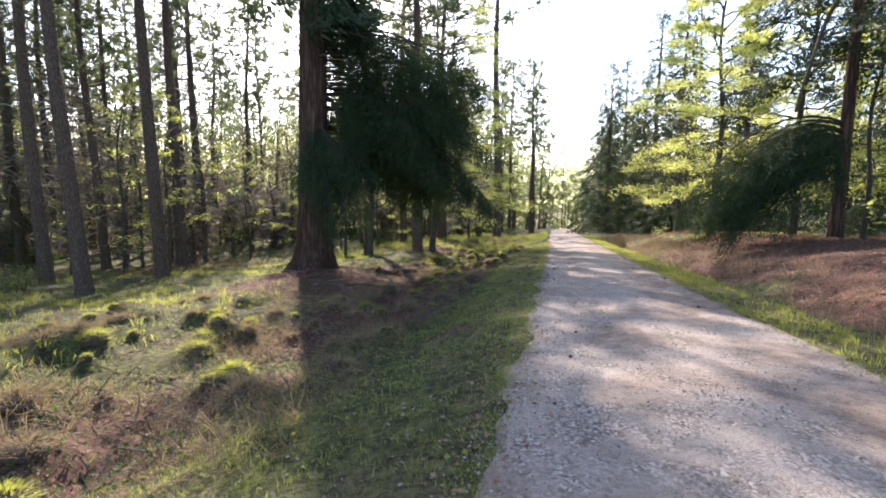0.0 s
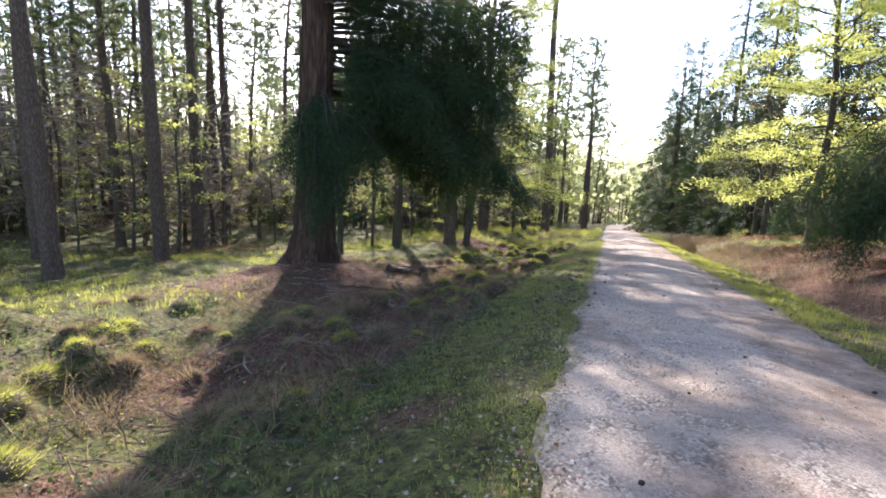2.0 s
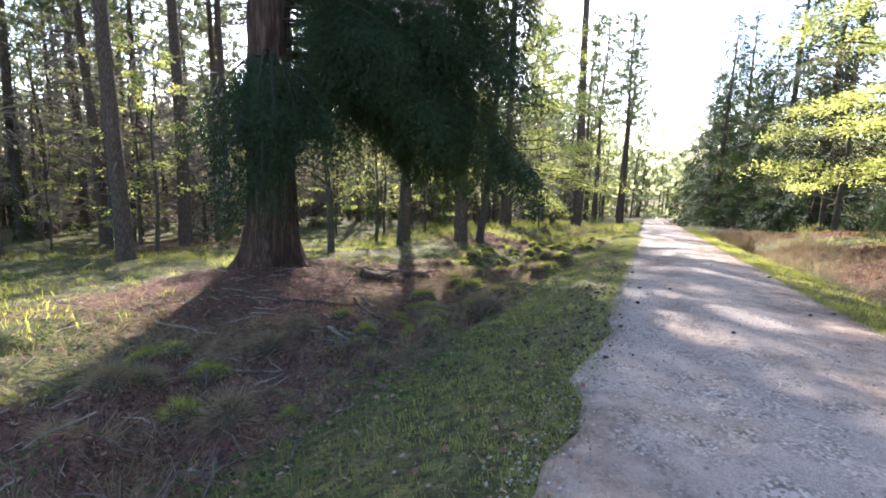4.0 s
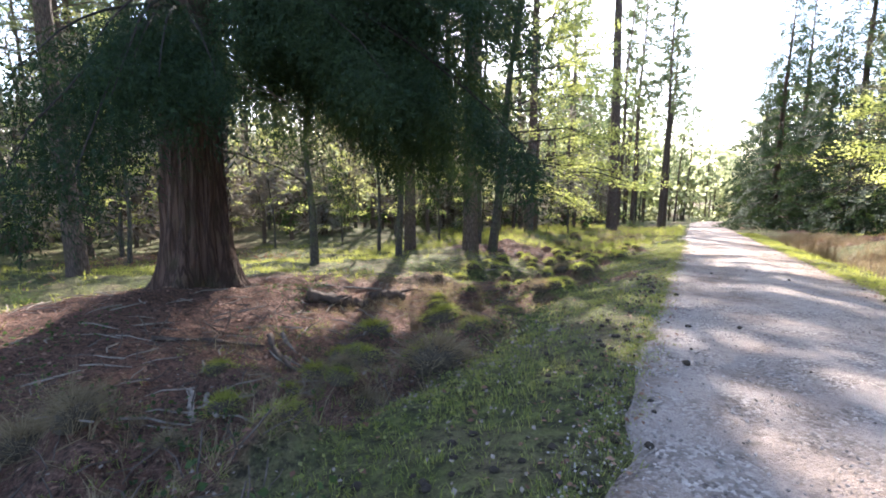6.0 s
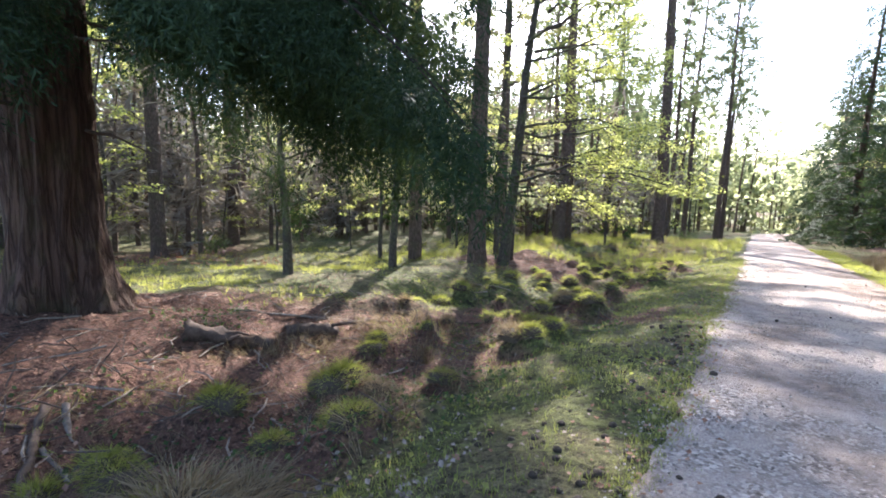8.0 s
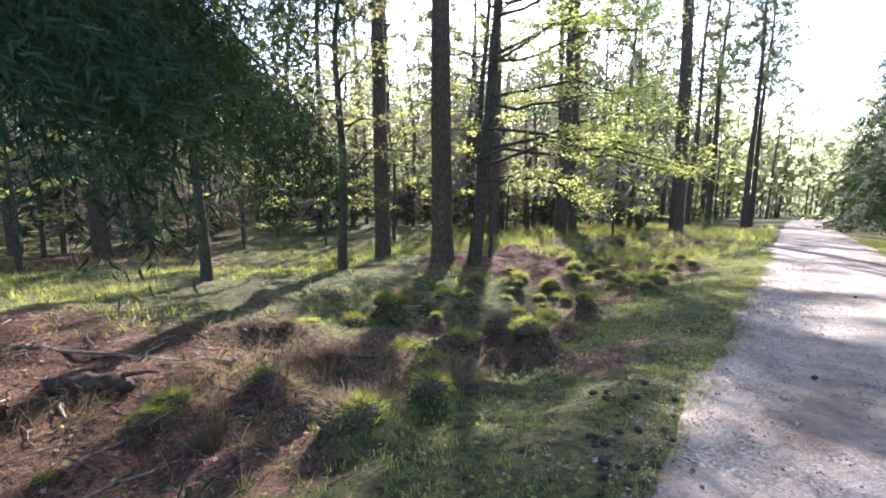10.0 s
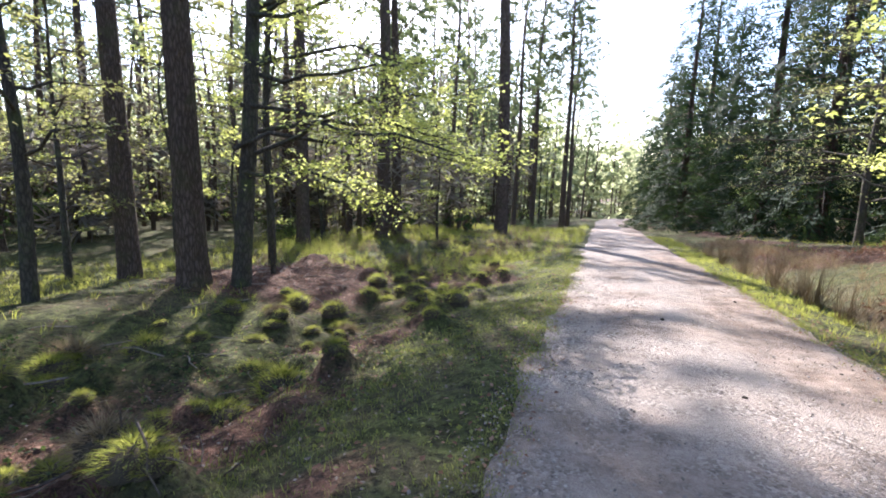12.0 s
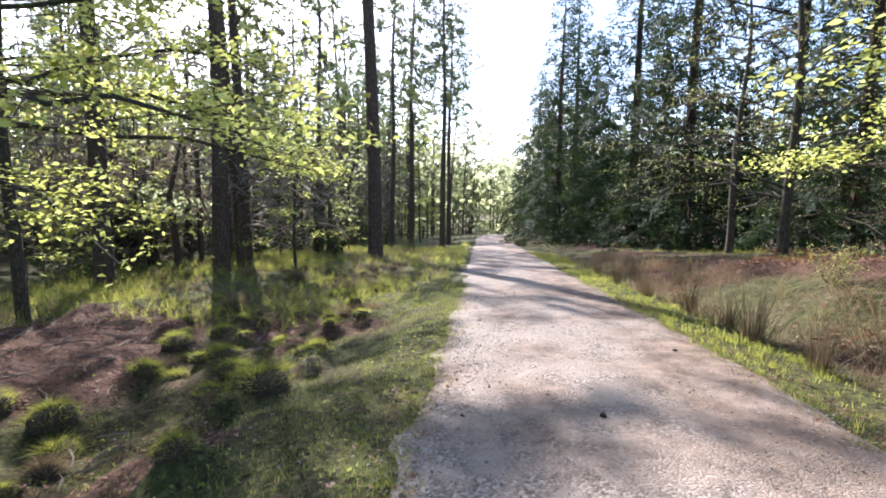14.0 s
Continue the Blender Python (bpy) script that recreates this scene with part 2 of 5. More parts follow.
def waves(x, y, k, seed):
    """Smooth unevenness from a few crossing waves."""
    r = np.random.RandomState(seed)
    out = np.zeros(np.broadcast(x, y).shape)
    for _ in range(7):
        a, f, p = r.uniform(0, 6.283), k * r.uniform(0.6, 1.7), r.uniform(0, 6.283)
        out = out + np.sin((x * math.cos(a) + y * math.sin(a)) * f + p + 1.3 * np.sin(f * 0.61 * (y * math.cos(a) - x * math.sin(a)) + 2 * p))
    return out / 7 ** 0.5


def slope(y):
    yc = np.clip(y, -60.0, 170.0)
    return 0.06 - 0.066 * yc


def hummocks():
    """Old grass hummocks and clods in the ditch: place, height, width."""
    q = np.random.RandomState(404)
    out = []
    for n, u_range, y_range in ((95, (1.9, 8.5), (2.0, 13.0)), (60, (1.9, 4.4), (12.5, 23.0)), (90, (1.6, 6.2), (22.0, 36.0))):
        for _ in range(n):
            y = q.uniform(*y_range)
            out.append((float(left_edge(y)) - q.uniform(*u_range) * 1.023, y, q.uniform(0.06, 0.24), q.uniform(0.17, 0.42)))
    return out


HUMMOCKS = hummocks()


def land(x, y, rough=True):
    x, y = np.asarray(x, float), np.asarray(y, float)
    u = (left_edge(y) - x) / 1.023
    v = (x - left_edge(y) - ROAD_WIDTH) / 1.023
    left = np.interp(u, [0, 0.5, 1, 2, 3, 3.7, 4.3, 5, 6.5, 8, 10, 12, 16, 25, 60], [0, -0.06, -0.2, -0.5, -0.8, -0.95, -0.9, -0.78, -0.68, -0.55, -0.75, -0.98, -1.24, -1.5, -1.6])
    left = left * (1 - 0.62 * smooth_step(y, 31.0, 46.0))
    right = np.interp(v, [0, 0.7, 1.3, 1.7, 2.5, 4, 6, 12, 40], [0, -0.05, -0.16, -0.16, 0.2, 0.62, 0.9, 0.85, 0.6]) * (1 - 0.75 * smooth_step(y, 30.0, 48.0))
    z = slope(y) + np.where(u > 0, left, np.where(v > 0, right, 0.0))
    z = z + 0.22 * np.exp(-((x + 4.6) ** 2 + (y - 17.6) ** 2) / 5.0)
    z = z + 0.3 * np.exp(-((x + 0.8) ** 2 / 1.4 + (y - 34.9) ** 2 / 0.8)) * (1 + 0.35 * waves(x, y, 4.0, 71))
    z = z + 0.22 * np.exp(-((x + 1.6) ** 2 / 4.0 + (y - 30.5) ** 2 / 4.0))
    off = smooth_step(np.maximum(u, v), 0.1, 2.2)
    if rough:
        z = z + off * (0.05 * waves(x, y, 1.1, 3) + 0.03 * waves(x, y, 3.2, 5)) + (0.012 + 0.018 * off) * waves(x, y, 7.5, 7)
        for hx, hy, high, wide in HUMMOCKS:
            z = z + high * np.exp(-(((x - hx) ** 2 + (y - hy) ** 2) / wide ** 2) ** 1.6)
    inside = (u < 0) & (v < 0)
    return np.where(inside, z - 0.10 * smooth_step(np.minimum(-u, -v), 0.0, 0.35), z)


def litter_cover(x, y):
    """Where brown needles and leaves lie instead of grass (0 to 1)."""
    u = (left_edge(y) - x) / 1.023
    v = (x - left_edge(y) - ROAD_WIDTH) / 1.023
    bank = np.exp(-(((u - 7.0 + 0.7 * waves(x, y, 0.7, 64)) / 3.5) ** 4 + ((y - 17.0 + 1.2 * waves(x, y, 0.5, 65)) / 6.0) ** 4))
    heap = np.exp(-(((x + 0.6) / 2.7) ** 4 + ((y - 32.2) / 3.1) ** 4))
    ditch = 0.92 * np.exp(-((u - 3.5) / 1.7) ** 4) * (0.5 + 0.5 * smooth_step(y, 7, 12)) * (1 - 0.45 * smooth_step(y, 22, 26)) + 0.15 * waves(x, y, 0.9, 61)
    right = smooth_step(v + 0.4 * waves(x, y, 0.8, 66), 1.1, 2.1) * (0.9 - 0.42 * smooth_step(y, 18, 26) + 0.32 * waves(x, y, 0.9, 63))
    verge = 0.62 * smooth_step(waves(x, y, 1.5, 67), 0.45, 1.2) * smooth_step(u, 0.2, 0.8) * (u < 4)
    deep = 0.36 * smooth_step(u, 14, 24) + 0.2 * waves(x, y, 0.35, 62) * smooth_step(u, 10, 14)
    return np.clip(np.maximum.reduce([bank, heap, ditch, right, verge, deep]), 0, 1)


# ---- mesh tools ----
def np_mesh(name, V, F, mats, smooth=False, attrs=None):
    V, F = np.ascontiguousarray(V, np.float32), np.ascontiguousarray(F, np.int32)
    me = bpy.data.meshes.new(name)
    me.vertices.add(len(V))
    me.vertices.foreach_set("co", V.ravel())
    me.loops.add(F.size)
    me.loops.foreach_set("vertex_index", F.ravel())
    me.polygons.add(len(F))
    me.polygons.foreach_set("loop_start", np.arange(0, F.size, F.shape[1], dtype=np.int32))
    me.polygons.foreach_set("use_smooth", np.full(len(F), smooth))
    for key, values in (attrs or {}).items():
        a = me.attributes.new(key, "FLOAT", "POINT")
        a.data.foreach_set("value", np.ascontiguousarray(values, np.float32))
    me.update(calc_edges=True)
    me.materials.append(mats)
    return me


def part(name, me, parent, label=""):
    ob = new(name, me)
    ob.parent = parent
    if label:
        ob["label"] = label
    return ob


def join(pieces):
    V, F, n = [], [], 0
    for v, f in pieces:
        V.append(v)
        F.append(f + n)
        n += len(v)
    return np.concatenate(V), np.concatenate(F)


def tube(points, radii, sides=8, cap=True):
    """A round limb along points, as triangles."""
    P, R = np.asarray(points, float), np.asarray(radii, float)
    T = np.gradient(P, axis=0)
    T /= np.linalg.norm(T, axis=1, keepdims=True) + 1e-9
    ref = np.where(np.abs(T[:, 2:3]) > 0.9, np.array([[1.0, 0, 0]]), np.array([[0, 0, 1.0]]))
    A = np.cross(T, ref)
    A /= np.linalg.norm(A, axis=1, keepdims=True) + 1e-9
    B = np.cross(T, A)
    ang = np.arange(sides) * 2 * math.pi / sides
    ring = A[:, None] * np.cos(ang)[None, :, None] + B[:, None] * np.sin(ang)[None, :, None]
    V = (P[:, None] + ring * R[:, None, None]).reshape(-1, 3)
    i, j = np.meshgrid(np.arange(len(P) - 1), np.arange(sides), indexing="ij")
    a, b = i * sides + j, i * sides + (j + 1) % sides
    F = np.concatenate([np.stack([a, b, b + sides], -1).reshape(-1, 3), np.stack([a, b + sides, a + sides], -1).reshape(-1, 3)])
    if cap:
        V = np.concatenate([V, P[-1:], P[:1]])
        n, k = len(V), np.arange(sides)
        e = (len(P) - 1) * sides
        F = np.concatenate([F, np.stack([e + k, e + (k + 1) % sides, np.full(sides, n - 2)], -1), np.stack([(k + 1) % sides, k, np.full(sides, n - 1)], -1)])
    return V, F


def place_many(tv, tf, M, T):
    """One template laid down many times: M (n,3,3) turns and scales, T (n,3) moves."""
    V = np.einsum("nij,kj->nki", M, tv) + T[:, None]
    F = tf[None] + (np.arange(len(T)) * len(tv))[:, None, None]
    return V.reshape(-1, 3), F.reshape(-1, tf.shape[1])


def turns(rng, n, tilt=0.5, size=(0.7, 1.3)):
    """Random turns about z with some tilt, scaled."""
    a, b, c = rng.uniform(0, 6.283, n), rng.normal(0, tilt, n), rng.normal(0, tilt, n)
    s = rng.uniform(*size, n)
    ca, sa, cb, sb, cc, sc = np.cos(a), np.sin(a), np.cos(b), np.sin(b), np.cos(c), np.sin(c)
    z, o = np.zeros(n), np.ones(n)
    Rz = np.stack([np.stack([ca, -sa, z], -1), np.stack([sa, ca, z], -1), np.stack([z, z, o], -1)], 1)
    Rx = np.stack([np.stack([o, z, z], -1), np.stack([z, cb, -sb], -1), np.stack([z, sb, cb], -1)], 1)
    Ry = np.stack([np.stack([cc, z, sc], -1), np.stack([z, o, z], -1), np.stack([-sc, z, cc], -1)], 1)
    return (Rz @ Rx @ Ry) * s[:, None, None]


def frames_along(D, rng, roll=0.3):
    """Turns that lay a template's +x along the given ways, its +z roughly up."""
    D = D / (np.linalg.norm(D, axis=1, keepdims=True) + 1e-9)
    side = np.cross(np.array([[0, 0, 1.0]]), D)
    side /= np.linalg.norm(side, axis=1, keepdims=True) + 1e-6
    up = np.cross(D, side)
    r = rng.normal(0, roll, len(D))[:, None]
    s2 = side * np.cos(r) + up * np.sin(r)
    return np.stack([D, s2, np.cross(D, s2)], -1)


# ---- templates of foliage ----
def leaf_template(length, width):
    v = np.array([[0, 0, 0], [0.45, 0.5, 0.08], [1, 0, -0.06], [0.45, -0.5, 0.08]]) * (length, width, length)
    return v, np.array([[0, 1, 2], [0, 2, 3]])


def spray_template(length, twigs, per_twig, needle, seed, droop=0.3):
    """A drooping twig with uneven side twigs, each set with needles, along +x."""
    r = np.random.RandomState(seed)
    V, F = [], []
    lines = [(np.zeros(3), np.array([length, 0, -droop * length]))]
    for k in range(twigs):
        f = (k + r.uniform(0.2, 1.0)) / (twigs + 0.5)
        b = np.array([length * f, 0, -droop * length * f * f])
        L = length * r.uniform(0.25, 0.6) * (1.1 - 0.6 * f)
        lines.append((b, b + np.array([0.75, (-1) ** k * r.uniform(0.35, 0.95), -r.uniform(0.1, 0.8)]) * L))
    for b, e in lines:
        d = e - b
        side = np.cross(d, (0.1, 0.2, 1.0))
        side /= np.linalg.norm(side) + 1e-9
        for q in range(per_twig):
            f = r.uniform(0, 1)
            c = b + d * f
            L = needle * r.uniform(0.6, 1.3) * (1.15 - 0.5 * f)
            w = d / np.linalg.norm(d) * needle * r.uniform(0.10, 0.2)
            tip = c + d / np.linalg.norm(d) * L * r.uniform(0.5, 1.0) + side * L * r.uniform(-0.9, 0.9) + np.array([0, 0, r.uniform(-0.5, 0.3)]) * L
            n = len(V)
            V += [c - w, c + w, tip]
            F.append((n, n + 1, n + 2))
    return np.array(V, float), np.array(F)


def tuft_template(size, count, seed):
    """A bottle-brush tuft of needles along +x."""
    r = np.random.RandomState(seed)
    V, F = [], []
    for k in range(count):
        a, x = r.uniform(0, 6.283), r.uniform(0, 0.8) * size
        d = np.array([0.55, math.cos(a) * 0.8, math.sin(a) * 0.8]) * size * r.uniform(0.5, 0.9)
        w = np.array([0.0, -math.sin(a), math.cos(a)]) * size * 0.09
        b = np.array([x, 0, 0])
        n = len(V)
        V += [b - w, b + w, b + d]
        F.append((n, n + 1, n + 2))
    return np.array(V, float), np.array(F)


def blades_template(count, height, spread, width, seed, lean=0.5):
    """A tuft of bent grass blades round the origin."""
    r = np.random.RandomState(seed)
    V, F = [], []
    for k in range(count):
        a = r.uniform(0, 6.283)
        h, w = height * r.uniform(0.5, 1.1), width * r.uniform(0.7, 1.2)
        q = r.uniform(0, 1) ** 0.5 * spread
        base = np.array([math.cos(a) * q, math.sin(a) * q, -0.02])
        a2 = a + r.normal(0, 0.6)
        d = np.array([math.cos(a2), math.sin(a2), 0]) * lean * h * r.uniform(0.3, 1.3)
        s = np.array([-math.sin(a2), math.cos(a2), 0]) * w
        mid = base + d * 0.35 + (0, 0, h * 0.62)
        tip = base + d + (0, 0, h * r.uniform(0.75, 1.0))
        n = len(V)
        V += [base - s, base + s, mid - s * 0.7, mid + s * 0.7, tip]
        F += [(n, n + 1, n + 3), (n, n + 3, n + 2), (n + 2, n + 3, n + 4)]
    return np.array(V, float), np.array(F)



# ---- ground and track ----
def build_ground():
    def axis(lo, a, b, hi, step):
        out, s, p = list(np.arange(a, b + step, step)), step, b + step
        while p < hi:
            s *= 1.16
            p += s
            out.append(p)
        s, p, low = step, a, []
        while p > lo:
            s *= 1.16
            p -= s
            low.append(p)
        return np.array(low[::-1] + out)
    xs, ys = axis(-700, -9, 13, 700, 0.1), axis(-500, 0.5, 37, 900, 0.1)
    X, Y = np.meshgrid(xs, ys, indexing="ij")
    V = np.stack([X, Y, land(X, Y)], -1).reshape(-1, 3)
    n = len(ys)
    i, j = np.meshgrid(np.arange(len(xs) - 1), np.arange(n - 1), indexing="ij")
    a = (i * n + j).ravel()
    F = np.stack([a, a + n, a + n + 1, a + 1], -1)
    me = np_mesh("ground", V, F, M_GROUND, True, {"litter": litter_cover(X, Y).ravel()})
    tagged(new("ground", me), "woodland floor of grass, moss and brown needle litter", "ground", kind="structure")


def build_road():
    ys = np.concatenate([np.arange(-12, 45, 0.14), np.arange(45, 160, 0.8)])
    us = np.linspace(0, 1, 34)
    U, Y = np.meshgrid(us, ys, indexing="ij")
    ragL = 0.06 * waves(0 * Y, Y, 0.9, 21) + 0.08 * waves(0 * Y, Y, 2.6, 25) + 0.05 * waves(0 * Y, Y, 8.0, 22)
    ragR = 0.08 * waves(0 * Y, Y, 0.8, 23) + 0.05 * waves(0 * Y, Y, 2.6, 26) + 0.03 * waves(0 * Y, Y, 8.0, 24)
    x0, x1 = left_edge(Y) - 0.08 + ragL, left_edge(Y) + ROAD_WIDTH + 0.1 + ragR
    X = x0 + (x1 - x0) * U
    e = np.minimum(U, 1 - U) * 2
    camber = 0.05 * np.sin(math.pi * U) - 0.025 * np.exp(-((U - 0.27) / 0.1) ** 2) - 0.025 * np.exp(-((U - 0.73) / 0.1) ** 2)
    base = slope(Y) + 0.008 * waves(X, Y, 2.2, 31) + 0.005 * waves(X, Y, 8.0, 32)
    Z = base + camber - 0.13 * np.clip(1 - e / 0.08, 0, 1)
    worn = np.clip(0.5 * np.exp(-((U - 0.75) / 0.12) ** 2) + 0.6 * np.exp(-((U - 0.9) / 0.1) ** 2) + 0.3 * np.exp(-((U - 0.3) / 0.12) ** 2) + 0.45 * np.clip(1 - e / 0.2, 0, 1), 0, 1)
    n = len(ys)
    i, j = np.meshgrid(np.arange(len(us) - 1), np.arange(n - 1), indexing="ij")
    a = (i * n + j).ravel()
    F = np.stack([a, a + n, a + n + 1, a + 1], -1)
    me = np_mesh("road", np.stack([X, Y, Z], -1).reshape(-1, 3), F, M_ROAD, True, {"worn": worn.ravel()})
    tagged(new("road", me), "pale grey gravel forest track with worn wheel lines", "road", kind="structure")


build_ground()
build_road()


def road_z(x, y):
    return slope(y) + 0.03


def gz(x, y):
    return float(land(x, y))


# ---- trees ----
def trunk_mesh(name, height, radius, mat, rng, flare=1.6, bend=(0, 0), sides=14, relief=0.06, wobble=0.12, taper=0.75):
    n = max(24, int(height * 2.2))
    t = np.linspace(0, 1, n) ** 1.5
    p = rng.uniform(0, 6.283, 4)
    P = np.stack([bend[0] * t * height + wobble * np.sin(3.1 * t * 3 + p[0]) * t, bend[1] * t * height + wobble * np.sin(2.7 * t * 3 + p[1]) * t, t * height - 0.35 * (1 - t) ** 12], -1)
    h = t * height
    R = radius * (1 - taper * t) * (1 + (flare - 1) * np.exp(-h / (radius * 1.4)))
    V, F = tube(P, R, sides)
    a = np.arange(len(V)) % sides * 2 * math.pi / sides
    k = np.minimum(np.arange(len(V)) // sides, n - 1)
    roots = np.exp(-h[k] / (radius * 1.1)) * (flare - 1) * 0.45 * np.sin(a * 5 + p[2]) + relief * np.sin(a * 7 + p[3] + h[k] * 1.1) * np.sin(h[k] * 2.3 + a * 3)
    V[:, :2] += (V[:, :2] - P[k, :2]) * roots[:, None]
    return np_mesh(name, V, F, mat, True), P, R


def limb_points(start, way, length, n, rng, sag=0.0, rise=0.0, wander=0.06):
    """A crooked line out from start."""
    way = np.asarray(way, float) / np.linalg.norm(way)
    t = np.linspace(0, 1, n)
    P = np.asarray(start, float) + way * (t * length)[:, None]
    P[:, 2] += (rise * t - sag * t * t) * length
    P += np.cumsum(rng.normal(0, wander * length / n, (n, 3)), 0)
    return P


LEAF = leaf_template(0.085, 0.055)
LEAF_SMALL = leaf_template(0.06, 0.04)
TUFT = tuft_template(0.34, 10, 3)
SPRAY = spray_template(0.85, 3, 4, 0.36, 4)
SPRAY_FINE = spray_template(0.7, 6, 13, 0.07, 8, 0.4)
FAR_TUFT = tuft_template(0.6, 8, 13)
FAR_LEAF = leaf_template(0.17, 0.12)
BEECH_LEAF = leaf_template(0.11, 0.075)


def pine_tree(seed, height=24.0, radius=0.28, bend=(0, 0), crown_from=0.5, tufts=1.0, ivy=False, far=False):
    """A tall straight conifer: bare trunk with dead stubs, thin crown high up."""
    rng = np.random.RandomState(seed)
    root = new("pine_tree")
    me, P, R = trunk_mesh("trunk", height, radius, M_PINE_BARK, rng, 1.35, bend, 6 if far else 12, 0.03, 0.15)
    part("trunk", me, root)
    limbs, tv = [], []
    hs = P[:, 2]
    for k in range(6 if far else 34):
        f = rng.uniform(0.14, crown_from)
        c = np.array([np.interp(f * height, hs, P[:, i]) for i in range(3)])
        a = rng.uniform(0, 6.283)
        L = rng.uniform(0.4, 2.4)
        limbs.append(tube(limb_points(c, (math.cos(a), math.sin(a), rng.uniform(-0.25, 0.15)), L, 4, rng, 0.15), np.linspace(0.022, 0.006, 4), 3, False))
    ends, ways = [], []
    boughs = 26 if far else 52
    for k in range(boughs):
        f = crown_from + (1 - crown_from) * (k + rng.uniform()) / boughs
        c = np.array([np.interp(f * height, hs, P[:, i]) for i in range(3)])
        a = k * 2.4 + rng.uniform(-0.5, 0.5)
        L = (3.9 * (1 - 0.75 * ((f - crown_from) / (1 - crown_from)) ** 1.5)) * rng.uniform(0.55, 1.1)
        Q = limb_points(c, (math.cos(a), math.sin(a), 0.05), L, 6, rng, 0.05, 0.2, 0.12)
        limbs.append(tube(Q, np.linspace(0.045, 0.01, 6), 3 if far else 4, False))
        m = 7 if far else int(10 * tufts)
        i = rng.uniform(1.6, 5, m)
        B = np.stack([np.interp(i, np.arange(6), Q[:, d]) for d in range(3)], -1)
        D = np.array([math.cos(a), math.sin(a), 0.25]) + rng.normal(0, 0.7, (m, 3))
        ends.append(B + D * 0.25 * rng.uniform(0.2, 1.4, (m, 1)))
        ways.append(D)
    V, F = join(limbs)
    tagged(part("branching", np_mesh("branching", V, F, M_TWIG), root), kind="stuff")
    B, D = np.concatenate(ends), np.concatenate(ways)
    V, F = place_many(*(FAR_TUFT if far else TUFT), frames_along(D, rng) * rng.uniform(0.9, 1.7, (len(B), 1, 1)), B)
    tagged(part("crown", np_mesh("crown", V, F, M_PINE), root), kind="stuff")
    if ivy:
        m = 2600
        f = rng.uniform(0, 1, m) ** 1.3 * 0.42
        a = rng.uniform(0, 6.283, m)
        c = np.stack([np.interp(f * height, hs, P[:, i]) for i in range(3)], -1)
        r = np.interp(f * height, hs, R) + rng.uniform(0, 0.16, m) * (1 - f)
        T = c + np.stack([np.cos(a) * r, np.sin(a) * r, 0 * r], -1)
        V, F = place_many(*LEAF, turns(rng, m, 0.9, (0.8, 1.5)), T)
        tagged(part("ivy", np_mesh("ivy", V, F, M_SHRUB), root, "dark green ivy on the lower trunk"), kind="stuff")
    return tagged(root, "tall straight pine with reddish-brown bark and thin crown", "tree")


def bough(Q, rng, per_m, spray_len, width, hang):
    """Sprays for one conifer bough along the line Q: flat to the sides, then hanging."""
    n = len(Q)
    L = np.linalg.norm(np.diff(Q, axis=0), axis=1).sum()
    m = max(6, int(per_m * L))
    i = rng.uniform(0.12, 1, m) ** 0.8 * (n - 1)
    B = np.stack([np.interp(i, np.arange(n), Q[:, d]) for d in range(3)], -1)
    T = np.stack([np.interp(i, np.arange(n), np.gradient(Q[:, d])) for d in range(3)], -1)
    T /= np.linalg.norm(T, axis=1, keepdims=True)
    S = np.cross(T, (0, 0, 1.0))
    S /= np.linalg.norm(S, axis=1, keepdims=True) + 1e-6
    f = i / (n - 1)
    side = rng.uniform(-1, 1, m)
    reach = side * width * np.sin(math.pi * np.clip(f * 0.85 + 0.12, 0, 1))
    B = B + S * reach[:, None]
    B[:, 2] -= hang * (reach / (width + 1e-6)) ** 2 * 0.5 + rng.uniform(-0.1, 0.12, m)
    D = T * 0.7 + S * (np.sign(side) * 0.75)[:, None] + rng.normal(0, 0.22, (m, 3))
    D[:, 2] -= hang * rng.uniform(-0.15, 1.9, m)
    return B, D, rng.uniform(0.6, 1.25, m) * spray_len / 0.62


